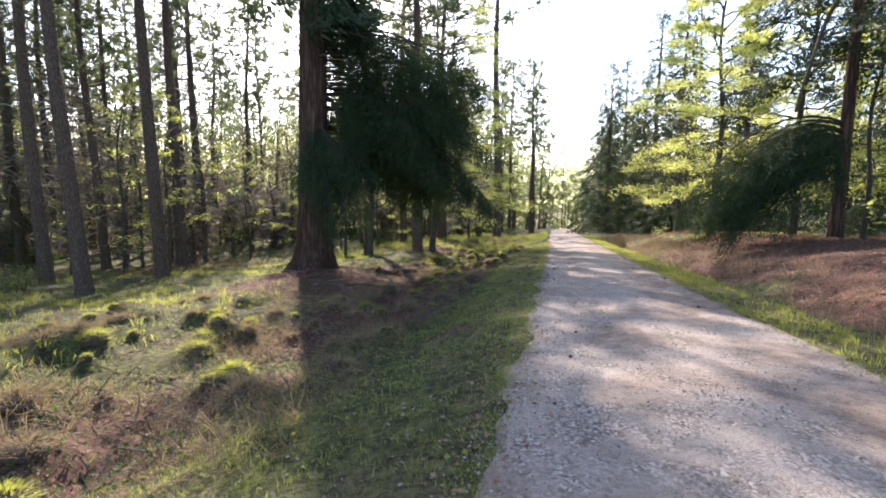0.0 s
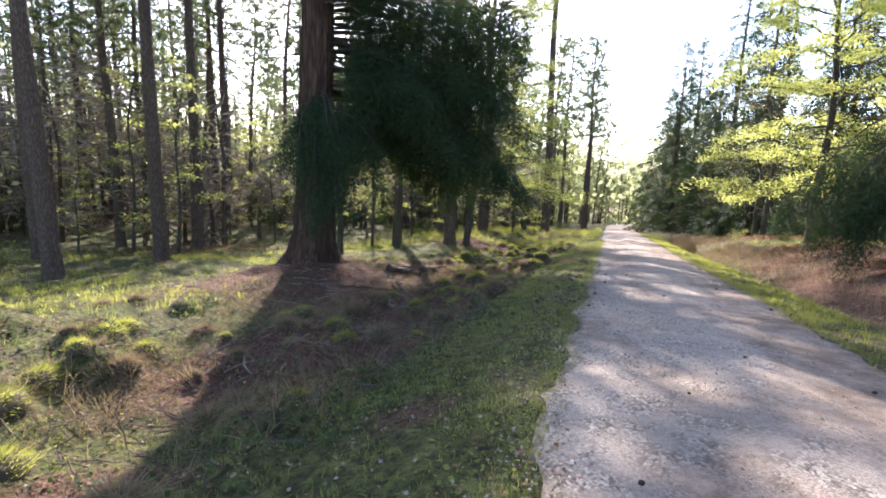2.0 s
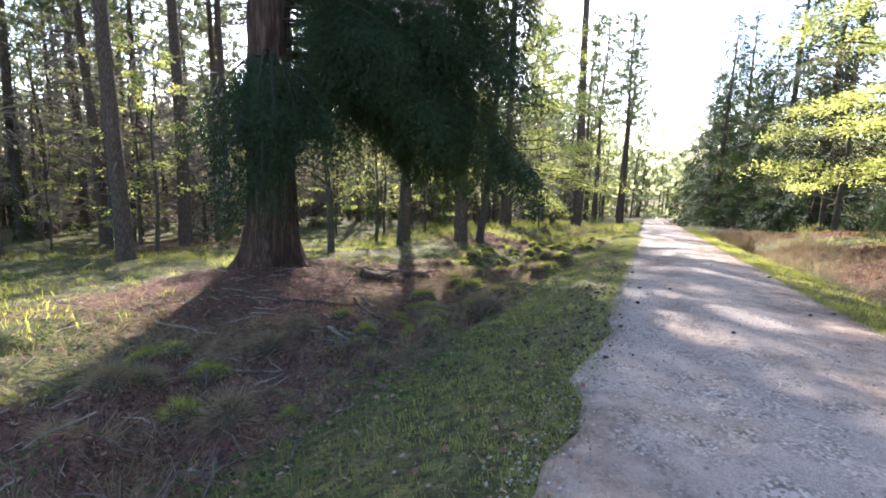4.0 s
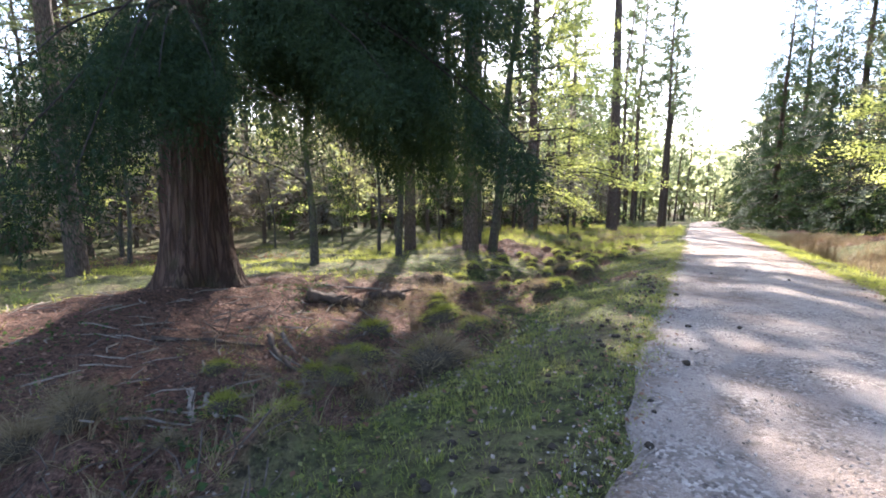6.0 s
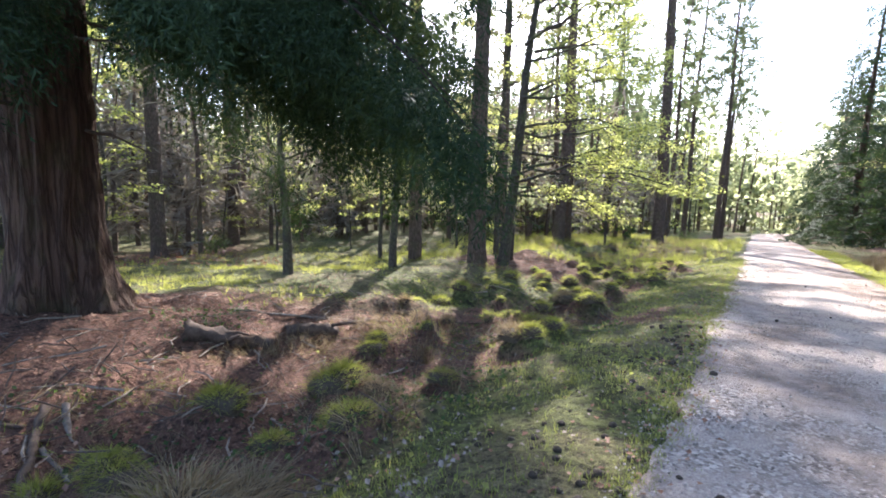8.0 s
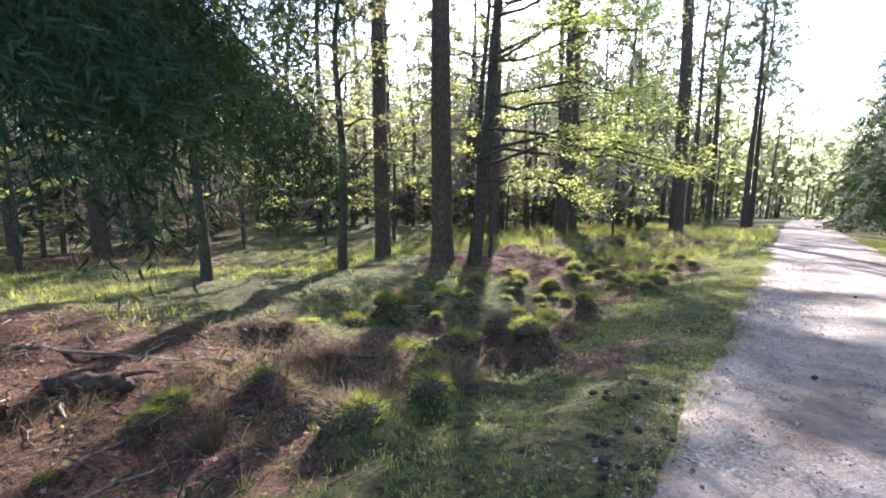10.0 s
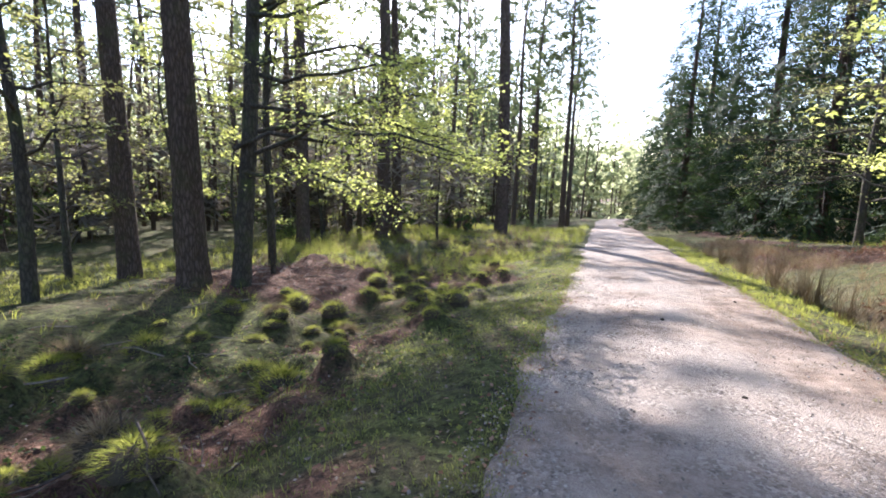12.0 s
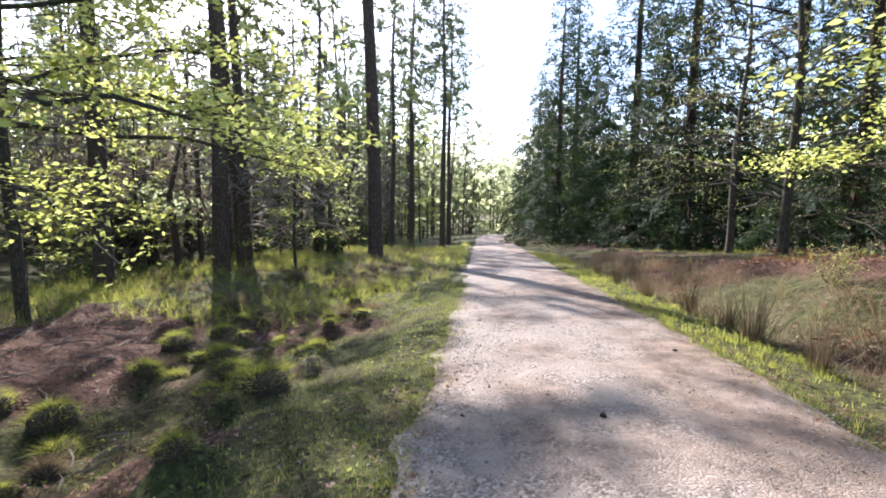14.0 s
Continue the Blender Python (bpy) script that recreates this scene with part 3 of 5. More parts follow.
def spruce_tree(seed, height=22.0, radius=0.35, low=0.6, reach=4.2, boughs=120, per_m=9.0, fine=False, name="spruce_tree"):
    """A conifer with drooping boughs down to a height of low."""
    rng = np.random.RandomState(seed)
    root = new(name)
    me, P, R = trunk_mesh("trunk", height, radius, M_FIR_BARK, rng, 1.4, (0, 0), 12, 0.05, 0.06, 0.93)
    part("trunk", me, root)
    hs, limbs, Bs, Ds, Ss = P[:, 2], [], [], [], []
    for k in range(boughs):
        h = low + (height - low) * ((k + rng.uniform()) / boughs) ** 1.15
        f = (h - low) / (height - low)
        c = np.array([np.interp(h, hs, P[:, i]) for i in range(3)])
        a = k * 2.399 + rng.uniform(-0.3, 0.3)
        L = (reach * (1 - f) ** 0.8 + 0.35) * rng.uniform(0.7, 1.12)
        Q = limb_points(c, (math.cos(a), math.sin(a), 0.0), L, 8, rng, 0.42, 0.16, 0.05)
        limbs.append(tube(Q, np.linspace(0.012 + 0.010 * L, 0.006, 8), 4, False))
        B, D, s = bough(Q, rng, per_m, 0.62, 0.22 * L + 0.15, 0.5)
        Bs.append(B), Ds.append(D), Ss.append(s)
    V, F = join(limbs)
    tagged(part("branching", np_mesh("branching", V, F, M_TWIG), root), kind="stuff")
    B, D, s = np.concatenate(Bs), np.concatenate(Ds), np.concatenate(Ss)
    V, F = place_many(*(SPRAY_FINE if fine else SPRAY), frames_along(D, rng) * s[:, None, None], B)
    tagged(part("crown", np_mesh("crown", V, F, M_SPRUCE), root, "dark green drooping needle boughs"), kind="stuff")
    return tagged(root, "dark spruce with drooping boughs near the ground", "tree")


def broadleaf_tree(seed, height=10.0, radius=0.14, limbs_n=16, leaves=3600, reach=3.2, low=1.6, mat=None, flat=0.25, sector=None, bend=(0, 0), leaf=LEAF, bark=None, spread=0.16, split=False, twigs=9, top=0.97):
    """A leafy tree with layered, nearly level limbs. sector: the arc of ways (radians) in which the limbs grow."""
    rng = np.random.RandomState(seed)
    root = new("broadleaf_tree")
    me, P, R = trunk_mesh("trunk", height, radius, bark or M_GREY_BARK, rng, 1.35, bend, 9, 0.04, 0.25, 0.9)
    part("trunk", me, root)
    hs, tubes, spots = P[:, 2], [], []
    for k in range(limbs_n):
        f = (k + rng.uniform()) / limbs_n
        h = low + (height * top - low) * f
        c = np.array([np.interp(h, hs, P[:, i]) for i in range(3)])
        a = k * 2.399 + rng.uniform(-0.4, 0.4) if sector is None else rng.uniform(*sector)
        L = reach * (1 - 0.6 * f) * rng.uniform(0.7, 1.15)
        Q = limb_points(c, (math.cos(a), math.sin(a), flat + 0.5 * f), L, 7, rng, 0.2, 0.05, 0.22)
        r0 = 0.22 * radius + 0.008
        main = tube(Q, np.linspace(r0, 0.007, 7), 5, False)
        if split:
            part("limb", np_mesh("limb", *main, bark or M_GREY_BARK, True), root)
        else:
            tubes.append(main)
        for q in range(twigs):
            i = rng.uniform(1.5, 5.9)
            b = np.array([np.interp(i, np.arange(7), Q[:, d]) for d in range(3)])
            a2 = a + rng.choice([-1, 1]) * rng.uniform(0.4, 1.2)
            L2 = rng.uniform(0.25, 0.55) * L * (1.15 - i / 7)
            W = limb_points(b, (math.cos(a2), math.sin(a2), rng.uniform(-0.05, 0.3)), L2, 4, rng, 0.15, 0, 0.25)
            tubes.append(tube(W, np.linspace(0.01, 0.004, 4), 3, False))
            spots.append(W[1:])
        spots.append(Q[4:])
    V, F = join(tubes)
    tagged(part("branching", np_mesh("branching", V, F, M_TWIG), root), kind="stuff")
    S = np.concatenate(spots)
    B = S[rng.randint(0, len(S), leaves)] + rng.normal(0, 1, (leaves, 3)) * (spread, spread, spread * 0.45)
    V, F = place_many(*leaf, turns(rng, leaves, 0.45, (0.7, 1.5)), B)
    tagged(part("crown", np_mesh("crown", V, F, mat or M_BEECH), root, "bright yellow-green spring leaves"), kind="stuff")
    return tagged(root, "young broadleaf tree with level branches and fresh leaves", "tree")


def shrub(seed, height=2.2, leaves=1500, mat=None):
    """A many-stemmed understorey bush."""
    rng = np.random.RandomState(seed)
    root = new("bush")
    tubes, spots = [], []
    for k in range(8):
        a = rng.uniform(0, 6.283)
        Q = limb_points((0, 0, -0.1), (math.cos(a) * 0.6, math.sin(a) * 0.6, 1.0), height * rng.uniform(0.6, 1.1), 7, rng, 0.1, 0, 0.2)
        tubes.append(tube(Q, np.linspace(0.02, 0.005, 7), 4, False))
        spots.append(Q[2:])
        for q in range(5):
            b = Q[rng.randint(2, 6)]
            a2 = rng.uniform(0, 6.283)
            W = limb_points(b, (math.cos(a2), math.sin(a2), 0.3), 0.3 * height * rng.uniform(0.5, 1.2), 4, rng, 0.2, 0, 0.2)
            tubes.append(tube(W, np.linspace(0.008, 0.003, 4), 3, False))
            spots.append(W)
    V, F = join(tubes)
    tagged(part("branching", np_mesh("branching", V, F, M_TWIG), root), kind="stuff")
    S = np.concatenate(spots)
    B = S[rng.randint(0, len(S), leaves)] + rng.normal(0, 0.13, (leaves, 3))
    V, F = place_many(*LEAF, turns(rng, leaves, 0.6, (0.7, 1.4)), B)
    tagged(part("foliage", np_mesh("foliage", V, F, mat or M_SHRUB), root), kind="stuff")
    return tagged(root, "low evergreen bush under the trees", "bush")


def put(ob, x, y, turn=0.0, size=1.0, sink=0.05, lean=(0, 0)):
    ob.matrix_world = pose(x, y, gz(x, y) - sink, lean[0], lean[1], turn) @ Matrix.Scale(size, 4)
    return ob


def copy_at(ob, x, y, turn, size, sink=0.05, lean=(0, 0)):
    c = copy_thing(ob, pose(x, y, gz(x, y) - sink, lean[0], lean[1], turn))
    c.scale = (size, size, size)
    return c


def big_fir():
    """The old fir on the bank: thick furrowed trunk, boughs hanging over the ditch."""
    rng = np.random.RandomState(77)
    root = new("fir_tree")
    height, radius, sides, n = 27.0, 0.60, 56, 110
    t = np.linspace(0, 1, n) ** 1.7
    h = t * height
    P = np.stack([0.2 * np.sin(t * 3), -0.15 * np.sin(t * 2), h - 0.5 * (1 - t) ** 40], -1)
    R = radius * (1 - 0.9 * t) * (1 + 0.85 * np.exp(-h / 0.5))
    V, F = tube(P, R, sides)
    a = np.arange(len(V)) % sides * 2 * math.pi / sides
    k = np.minimum(np.arange(len(V)) // sides, n - 1)
    H = h[k]
    furrow = 0.075 * np.sin(a * 13 + 1.4 * np.sin(H * 1.7) + 2.0 * np.sin(a * 3 + H * 0.9)) + 0.035 * np.sin(a * 23 + 3 * np.sin(H * 2.9)) * np.sin(H * 4.1 + a * 5)
    roots = np.exp(-H / 0.5) * (0.42 * np.sin(a * 4 + 0.6) + 0.24 * np.sin(a * 7 + 2.0)) + 0.05 * np.sin(a * 5 + 1.0) * np.exp(-H / 2.5)
    V[:, :2] += (V[:, :2] - P[k, :2]) * (furrow + roots)[:, None]
    part("trunk", np_mesh("trunk", V, F, M_FIR_BARK, True), root, "thick deeply furrowed reddish-brown trunk")
    Bs, Ds, Ss = [], [], []
    low = []
    for a, L, first_h, k, sag, spread in ((-1.12, 4.8, 4.7, 5, 0.62, 0.8), (-0.9, 4.8, 4.9, 3, 0.55, 0.8), (-0.25, 5.6, 5.6, 2, 0.5, 1.7), (0.1, 6.5, 5.4, 6, 0.52, 1.7),
                                          (0.45, 6.3, 5.2, 6, 0.6, 1.7), (0.8, 6.0, 5.2, 4, 0.72, 1.7), (1.2, 5.2, 5.2, 3, 0.8, 1.7), (1.7, 4.4, 5.4, 2, 0.8, 1.7)):
        for _ in range(k):
            low.append((a + rng.normal(0, 0.11), first_h + rng.uniform(-0.2, 1.0) * spread, L * rng.uniform(0.7, 1.06), sag * rng.uniform(0.8, 1.2)))
    high = []
    for q in range(120):
        f = (q + rng.uniform()) / 120
        h0 = 6.4 + 19 * f ** 1.35
        a = rng.uniform(-0.15, 0.65) if q % 6 else rng.uniform(1.3, 5.3)
        reach = (6.4 if h0 < 9.0 else 2.4 * (1 - f) + 0.4) if q % 6 else 3.0 * (1 - f) + 0.4
        high.append((a, h0 if q % 6 else h0 + 2.5, reach * rng.uniform(0.6, 1.05), 0))
    Bc, Dc, Sc = [], [], []
    for a, hh, L, is_low in low + high:
        c = np.array([np.interp(hh, h, P[:, i]) for i in range(3)])
        Q = limb_points(c, (math.cos(a), math.sin(a), 0), L, 10, rng, is_low if is_low else 0.45, 0.12 if is_low else 0.2, 0.05)
        part("bough", np_mesh("bough", *tube(Q, np.linspace(0.016 + 0.006 * L, 0.005, 10), 5, False), M_FIR_TWIG), root)
        B, D, s = bough(Q, rng, (26 if a < -0.5 else 32 if a < 1.0 else 20) if is_low else 25 if hh < 9.5 else 8, 0.8, 0.09 * L + 0.12, 1.6)
        ok = B[:, 2] > (1.5 if a < 0.6 else 0.9) + rng.uniform(0, 0.9, len(B))
        if hh < 9.5:
            Bs.append(B[ok]), Ds.append(D[ok]), Ss.append(s[ok])
        else:
            Bc.append(B), Dc.append(D), Sc.append(s)
    for q in range(22):
        hh, a = rng.uniform(2.2, 9), rng.uniform(0, 6.283)
        c = np.array([np.interp(hh, h, P[:, i]) for i in range(3)]) + np.array([math.cos(a), math.sin(a), 0]) * 0.4
        Q = limb_points(c, (math.cos(a), math.sin(a), -0.1), rng.uniform(0.5, 2.2), 6, rng, 0.2, 0, 0.2)
        dead = part("dead_branch", np_mesh("dead_branch", *tube(Q, np.linspace(0.03, 0.005, 6), 4, False), M_TWIG), root, "bare broken branch")
        for k in (2, 3, 4):
            W = limb_points(Q[k], (rng.normal(), rng.normal(), rng.normal(-0.2, 0.4)), rng.uniform(0.2, 0.5), 4, rng, 0.1, 0, 0.2)
            part("twig", np_mesh("twig", *tube(W, np.linspace(0.008, 0.003, 4), 3, False), M_TWIG), dead)
    B, D, s = np.concatenate(Bs), np.concatenate(Ds), np.concatenate(Ss)
    Bc, Dc, Sc = np.concatenate(Bc), np.concatenate(Dc), np.concatenate(Sc)
    V, F = join([place_many(*SPRAY_FINE, frames_along(D, rng, 0.6) * s[:, None, None], B), place_many(*SPRAY, frames_along(Dc, rng, 0.6) * Sc[:, None, None], Bc)])
    tagged(part("crown", np_mesh("crown", V, F, M_SPRUCE), root, "dark drooping needle boughs hanging over the ditch"), kind="stuff")
    put(root, -5.04, 18.14, sink=0.0)
    return tagged(root, "old fir with a thick furrowed trunk on a bank", "tree")


big_fir()

# pines that stand apart: place, size against the pattern, lean
PINES = [pine_tree(100 + k, 25.0, 0.29, crown_from=c, tufts=1.4) for k, c in enumerate((0.44, 0.5, 0.56, 0.48))]
put(PINES[0], -12.66, 16.4, 10, 0.92, lean=(0, -2.6))
put(PINES[1], -13.2, 21.85, 60, 1.05, lean=(0, -1.4))
put(PINES[2], -15.96, 28.37, 130, 1.1)
put(PINES[3], -18.26, 35.0, 200, 1.05)
IVY_PINE = put(pine_tree(120, 26.0, 0.26, crown_from=0.55, ivy=True), -24.5, 27.0)
tagged(IVY_PINE, "tall pine with ivy round its lower trunk", "tree")
# the last one, at (-3.8, 40.5), is added so its crown shades the track
for k, (x, y, s, ln) in enumerate([(-1.87, 29.72, 1.1, (0, -0.6)), (-5.36, 32.1, 1.0, (0, -1.5)), (5.1, 50.4, 1.45, (0, 1.2)), (-0.71, 42.53, 1.1, (0, -1.0)), (-32.1, 40.8, 1.0, (0, 0)), (-17.5, 20.5, 1.0, (0, -1.0)), (-3.8, 40.5, 1.05, (0, 0.5))]):
    copy_at(PINES[k % 4], x, y, k * 73 + 20, s, lean=ln)

for k, (x, y, s) in enumerate([(10.2, 60.5, 0.85), (11.6, 67.0, 0.8), (8.0, 64.0, 0.9)]):
    copy_at(PINES[(k + 1) % 4], x, y, k * 91, s)

# broadleaf trees by the ditch
lean_tree = put(broadleaf_tree(201, 15.5, 0.21, 28, 24000, 5.6, 2.2, M_BEECH, 0.10, (-0.7, 0.8), (0.09, 0.0), leaf_template(0.07, 0.048), split=True, top=0.94, spread=0.19), -1.03, 30.15)
tagged(lean_tree, "leaning broadleaf tree with long low leafy branches", "tree")
put(broadleaf_tree(206, 17.0, 0.14, 26, 9000, 3.6, 5.5, M_BUD, 0.35, split=True, leaf=BEECH_LEAF), -2.5, 34.8)
put(broadleaf_tree(202, 8.5, 0.07, 10, 1400, 2.2, 2.2, M_BEECH, 0.3, split=True), -1.11, 31.93)
put(broadleaf_tree(203, 11.0, 0.15, 16, 2200, 2.8, 2.4, M_BUD, 0.3, bend=(0.02, 0), split=True), -4.58, 28.45)
crook = put(broadleaf_tree(204, 8.0, 0.16, 14, 900, 2.6, 1.9, M_BUD, 0.3, bend=(-0.05, 0.02), split=True), -6.64, 25.42)
tagged(crook, "small crooked tree with bare grey twigs", "tree")
put(broadleaf_tree(205, 9.0, 0.10, 14, 2200, 2.4, 1.6, M_BUD, 0.3), -6.8, 31.64)

# right side: a spruce whose lowest bough arches over the bank, beeches, dark spruces
arch_host = put(spruce_tree(301, 23.0, 0.23, 6.0, 3.4, 60, 9), 13.95, 17.4)


def arch_bough(root):
    r = np.random.RandomState(9)
    Bs, Ds, Ss = [], [], []
    for k in range(17):
        a = math.pi + r.uniform(-0.45, 0.55)
        L = r.uniform(3.0, 5.3)
        Q = limb_points((0, 0, 2.8 + 0.085 * k), (math.cos(a), math.sin(a), 0), L, 12, r, 1.1, 0.5, 0.04)
        part("bough", np_mesh("bough", *tube(Q, np.linspace(0.05, 0.006, 12), 5, False), M_FIR_TWIG), root)
        B, D, sc = bough(Q, r, 34, 0.75, 0.9, 1.3)
        Bs.append(B), Ds.append(D), Ss.append(sc)
    B, D, sc = np.concatenate(Bs), np.concatenate(Ds), np.concatenate(Ss)
    V, F = place_many(*SPRAY_FINE, frames_along(D, r, 0.6) * sc[:, None, None], B)
    tagged(part("low_foliage", np_mesh("low_foliage", V, F, M_SPRUCE), root, "dark arching boughs that hang to the bank"), kind="stuff")
    t = np.linspace(0, 1, 14)
    P = np.stack([-2.9 + 0.3 * np.sin(t * 5) * (1 - t) + 3.0 * t ** 1.5, -1.6 + 1.5 * t, 4.3 + 5.0 * t ** 0.85], -1)
    part("bare_limb", np_mesh("bare_limb", *tube(P, np.linspace(0.05, 0.085, 14), 8), M_GREY_BARK, True), root, "pale bare curved limb")


arch_bough(arch_host)
tagged(arch_host, "spruce with dark boughs arching down to a brown bank", "tree")
SPRUCES = [spruce_tree(310 + k, 22.0, 0.36, lo, re, 110, 7.0) for k, (lo, re) in enumerate(((0.4, 4.9), (1.0, 4.2)))]
put(SPRUCES[0], 23.6, 56.6, 0, 1.15)
put(SPRUCES[1], 23.4, 50.0, 40, 1.1)
for x, y, s, k in ((20.6, 63.5, 1.0, 0), (27.5, 47, 1.0, 1), (25.5, 72, 1.15, 0), (22, 22.5, 0.9, 1), (24, 40, 0.9, 1), (29, 94, 1.1, 0), (33, 84, 1.2, 1), (36, 110, 1.2, 0), (19.5, 12.5, 1.0, 1), (26, 32, 1.0, 1)):
    copy_at(SPRUCES[k], x, y, x * 37 % 360, s)
BEECHES = [broadleaf_tree(401, 14.5, 0.2, 40, 40000, 6.4, 1.6, M_BEECH, 0.1, leaf=leaf_template(0.085, 0.058), split=True, spread=0.2), broadleaf_tree(402, 12.0, 0.16, 28, 4200, 6.2, 1.8, M_BUD, 0.12, leaf=LEAF_SMALL, split=True, twigs=14)]
tagged(BEECHES[0], "spreading beech with layers of bright spring leaves", "tree")
tagged(BEECHES[1], "beech with bare grey twigs and opening leaves", "tree")
put(BEECHES[0], 14.2, 26.0, 40)
copy_at(BEECHES[0], 17.2, 24.2, 170, 1.0)
put(BEECHES[1], 17.6, 36.5, 90)
copy_at(BEECHES[1], 19.0, 30.0, 220, 1.0)
copy_at(BEECHES[1], 19.0, 40.5, 250, 1.0)

# the wood on both sides
rng = np.random.RandomState(11)
taken = [(o.matrix_world.translation.x, o.matrix_world.translation.y) for o in scene.objects if o.parent is None and o.get("category") == "tree"]
FAR_PINES = [pine_tree(130 + k, 24.0, 0.25, crown_from=c, far=True) for k, c in enumerate((0.34, 0.42, 0.5))]
YOUNG = [broadleaf_tree(500 + k, 9.0, 0.09, 15, 1500, 2.6, 1.0, M_BEECH if k else M_BUD, 0.2, twigs=6, leaf=BEECH_LEAF) for k in range(3)]
FAR_YOUNG = [broadleaf_tree(510 + k, 10.0, 0.10, 14, 950, 3.0, 0.8, M_BEECH if k else M_BUD, 0.2, twigs=4, leaf=FAR_LEAF, spread=0.3) for k in range(3)]
BUSHES = [shrub(600, 2.0, 900, M_SHRUB), shrub(601, 1.5, 700, M_SHRUB), shrub(602, 2.6, 900, M_BUD)]
first = {}


def scatter(kinds, count, zone, gap, sizes, allowed):
    made = 0
    for _ in range(count * 12):
        if made >= count:
            break
        x, y = rng.uniform(zone[0], zone[1]), rng.uniform(zone[2], zone[3])
        u = (float(left_edge(y)) - x) / 1.023
        v = (x - float(left_edge(y)) - ROAD_WIDTH) / 1.023
        if not allowed(x, y, u, v) or any((x - a) ** 2 + (y - b) ** 2 < gap * gap for a, b in taken):
            continue
        ob = kinds[rng.randint(len(kinds))]
        turn, size = rng.uniform(0, 360), rng.uniform(*sizes)
        if ob.name not in first and ob.matrix_world.translation.length < 0.01:
            put(ob, x, y, turn, size)
            first[ob.name] = True
        else:
            copy_at(ob, x, y, turn, size, lean=(rng.normal(0, 1.2), rng.normal(0, 1.2)))
        taken.append((x, y))
        made += 1


scatter(PINES, 32, (-46, 4, 8, 50), 3.8, (0.75, 1.1), lambda x, y, u, v: u > (21 if y < 36 else 13) and not (-16 < x < 4 and y > 36))
scatter(FAR_PINES, 75, (-80, 12, 40, 120), 3.4, (0.75, 1.1), lambda x, y, u, v: u > 5 and (x < -40 or y > 50) and not (-26 < x < 6 and y < 74))
scatter(FAR_PINES, 13, (-26, 6, 44, 74), 4.0, (0.8, 1.05), lambda x, y, u, v: u > 9)
scatter(FAR_PINES, 30, (8, 75, 6, 120), 4.0, (0.8, 1.1), lambda x, y, u, v: v > 10)
scatter(YOUNG, 38, (-32, 8, 10, 60), 2.0, (0.5, 1.2), lambda x, y, u, v: u > (17 if y < 34 else 11 if y < 42 else 5))
scatter(FAR_YOUNG, 50, (-70, 14, 34, 120), 2.0, (0.6, 1.3), lambda x, y, u, v: u > 5 and (x < -28 or y > 52))
scatter(FAR_YOUNG, 26, (10, 60, 14, 120), 2.2, (0.7, 1.2), lambda x, y, u, v: v > 8)
scatter(SPRUCES[1:], 6, (-48, 0, 30, 80), 3.0, (0.25, 0.6), lambda x, y, u, v: u > (22 if y < 40 else 13))
scatter(BUSHES, 55, (-50, 10, 12, 90), 1.3, (0.6, 1.3), lambda x, y, u, v: u > (18 if y < 34 else 10 if y < 42 else 4.5))
scatter(BUSHES, 16, (12, 60, 14, 110), 1.6, (0.5, 1.0), lambda x, y, u, v: v > 8)
# unseen pines added behind the camera's start, for closing and shade
scatter(FAR_PINES, 20, (-40, 60, -60, -8), 5.0, (0.8, 1.1), lambda x, y, u, v: u > 7 or v > 7)
scatter(FAR_PINES, 40, (-50, 130, 112, 190), 3.0, (0.8, 1.2), lambda x, y, u, v: u > 3 or v > 3)


def woodland(name, seed, spots, heights, clumps, size, mat, label, slim=0.7):
    """Woods too far to count: thin trunks and loose clumps of leaves."""
    rr = np.random.RandomState(seed)
    pieces, B = [], []
    for x, y in spots:
        h, z = rr.uniform(*heights), gz(x, y)
        pieces.append(tube(np.array([[x, y, z - 0.3], [x + rr.normal(0, 0.2), y, z + h * 0.5], [x + rr.normal(0, 0.5), y, z + h * 0.95]]), [0.16, 0.12, 0.03], 4, False))
        lobes = rr.normal(0, 1, (7, 3)) * (0.16 * h, 0.16 * h, 0.22 * h) + (x, y, z + h * 0.56)
        k = rr.randint(0, 7, clumps)
        B.append(lobes[k] + rr.normal(0, 1, (clumps, 3)) * (0.075 * h, 0.075 * h, 0.05 * h))
    root = new(name)
    V, F = join(pieces)
    tagged(part("stem_mass", np_mesh("stem_mass", V, F, M_PINE_BARK), root), kind="stuff")
    B = np.concatenate(B)
    B[:, 2] = np.maximum(B[:, 2], land(B[:, 0], B[:, 1], False) + 0.25)
    V, F = place_many(*leaf_template(size, size * slim), turns(rr, len(B), 0.8, (0.6, 1.5)), B)
    tagged(part("leaf_mass", np_mesh("leaf_mass", V, F, mat), root), kind="stuff")
    return tagged(root, label, "woodland", kind="stuff")


def wood_spots(seed, n, zone, allowed):
    rr = np.random.RandomState(seed)
    out = []
    while len(out) < n:
        x, y = rr.uniform(zone[0], zone[1]), rr.uniform(zone[2], zone[3])
        u = (float(left_edge(y)) - x) / 1.023
        if allowed(x, y, u, -u - ROAD_WIDTH):
            out.append((x, y))
    return out


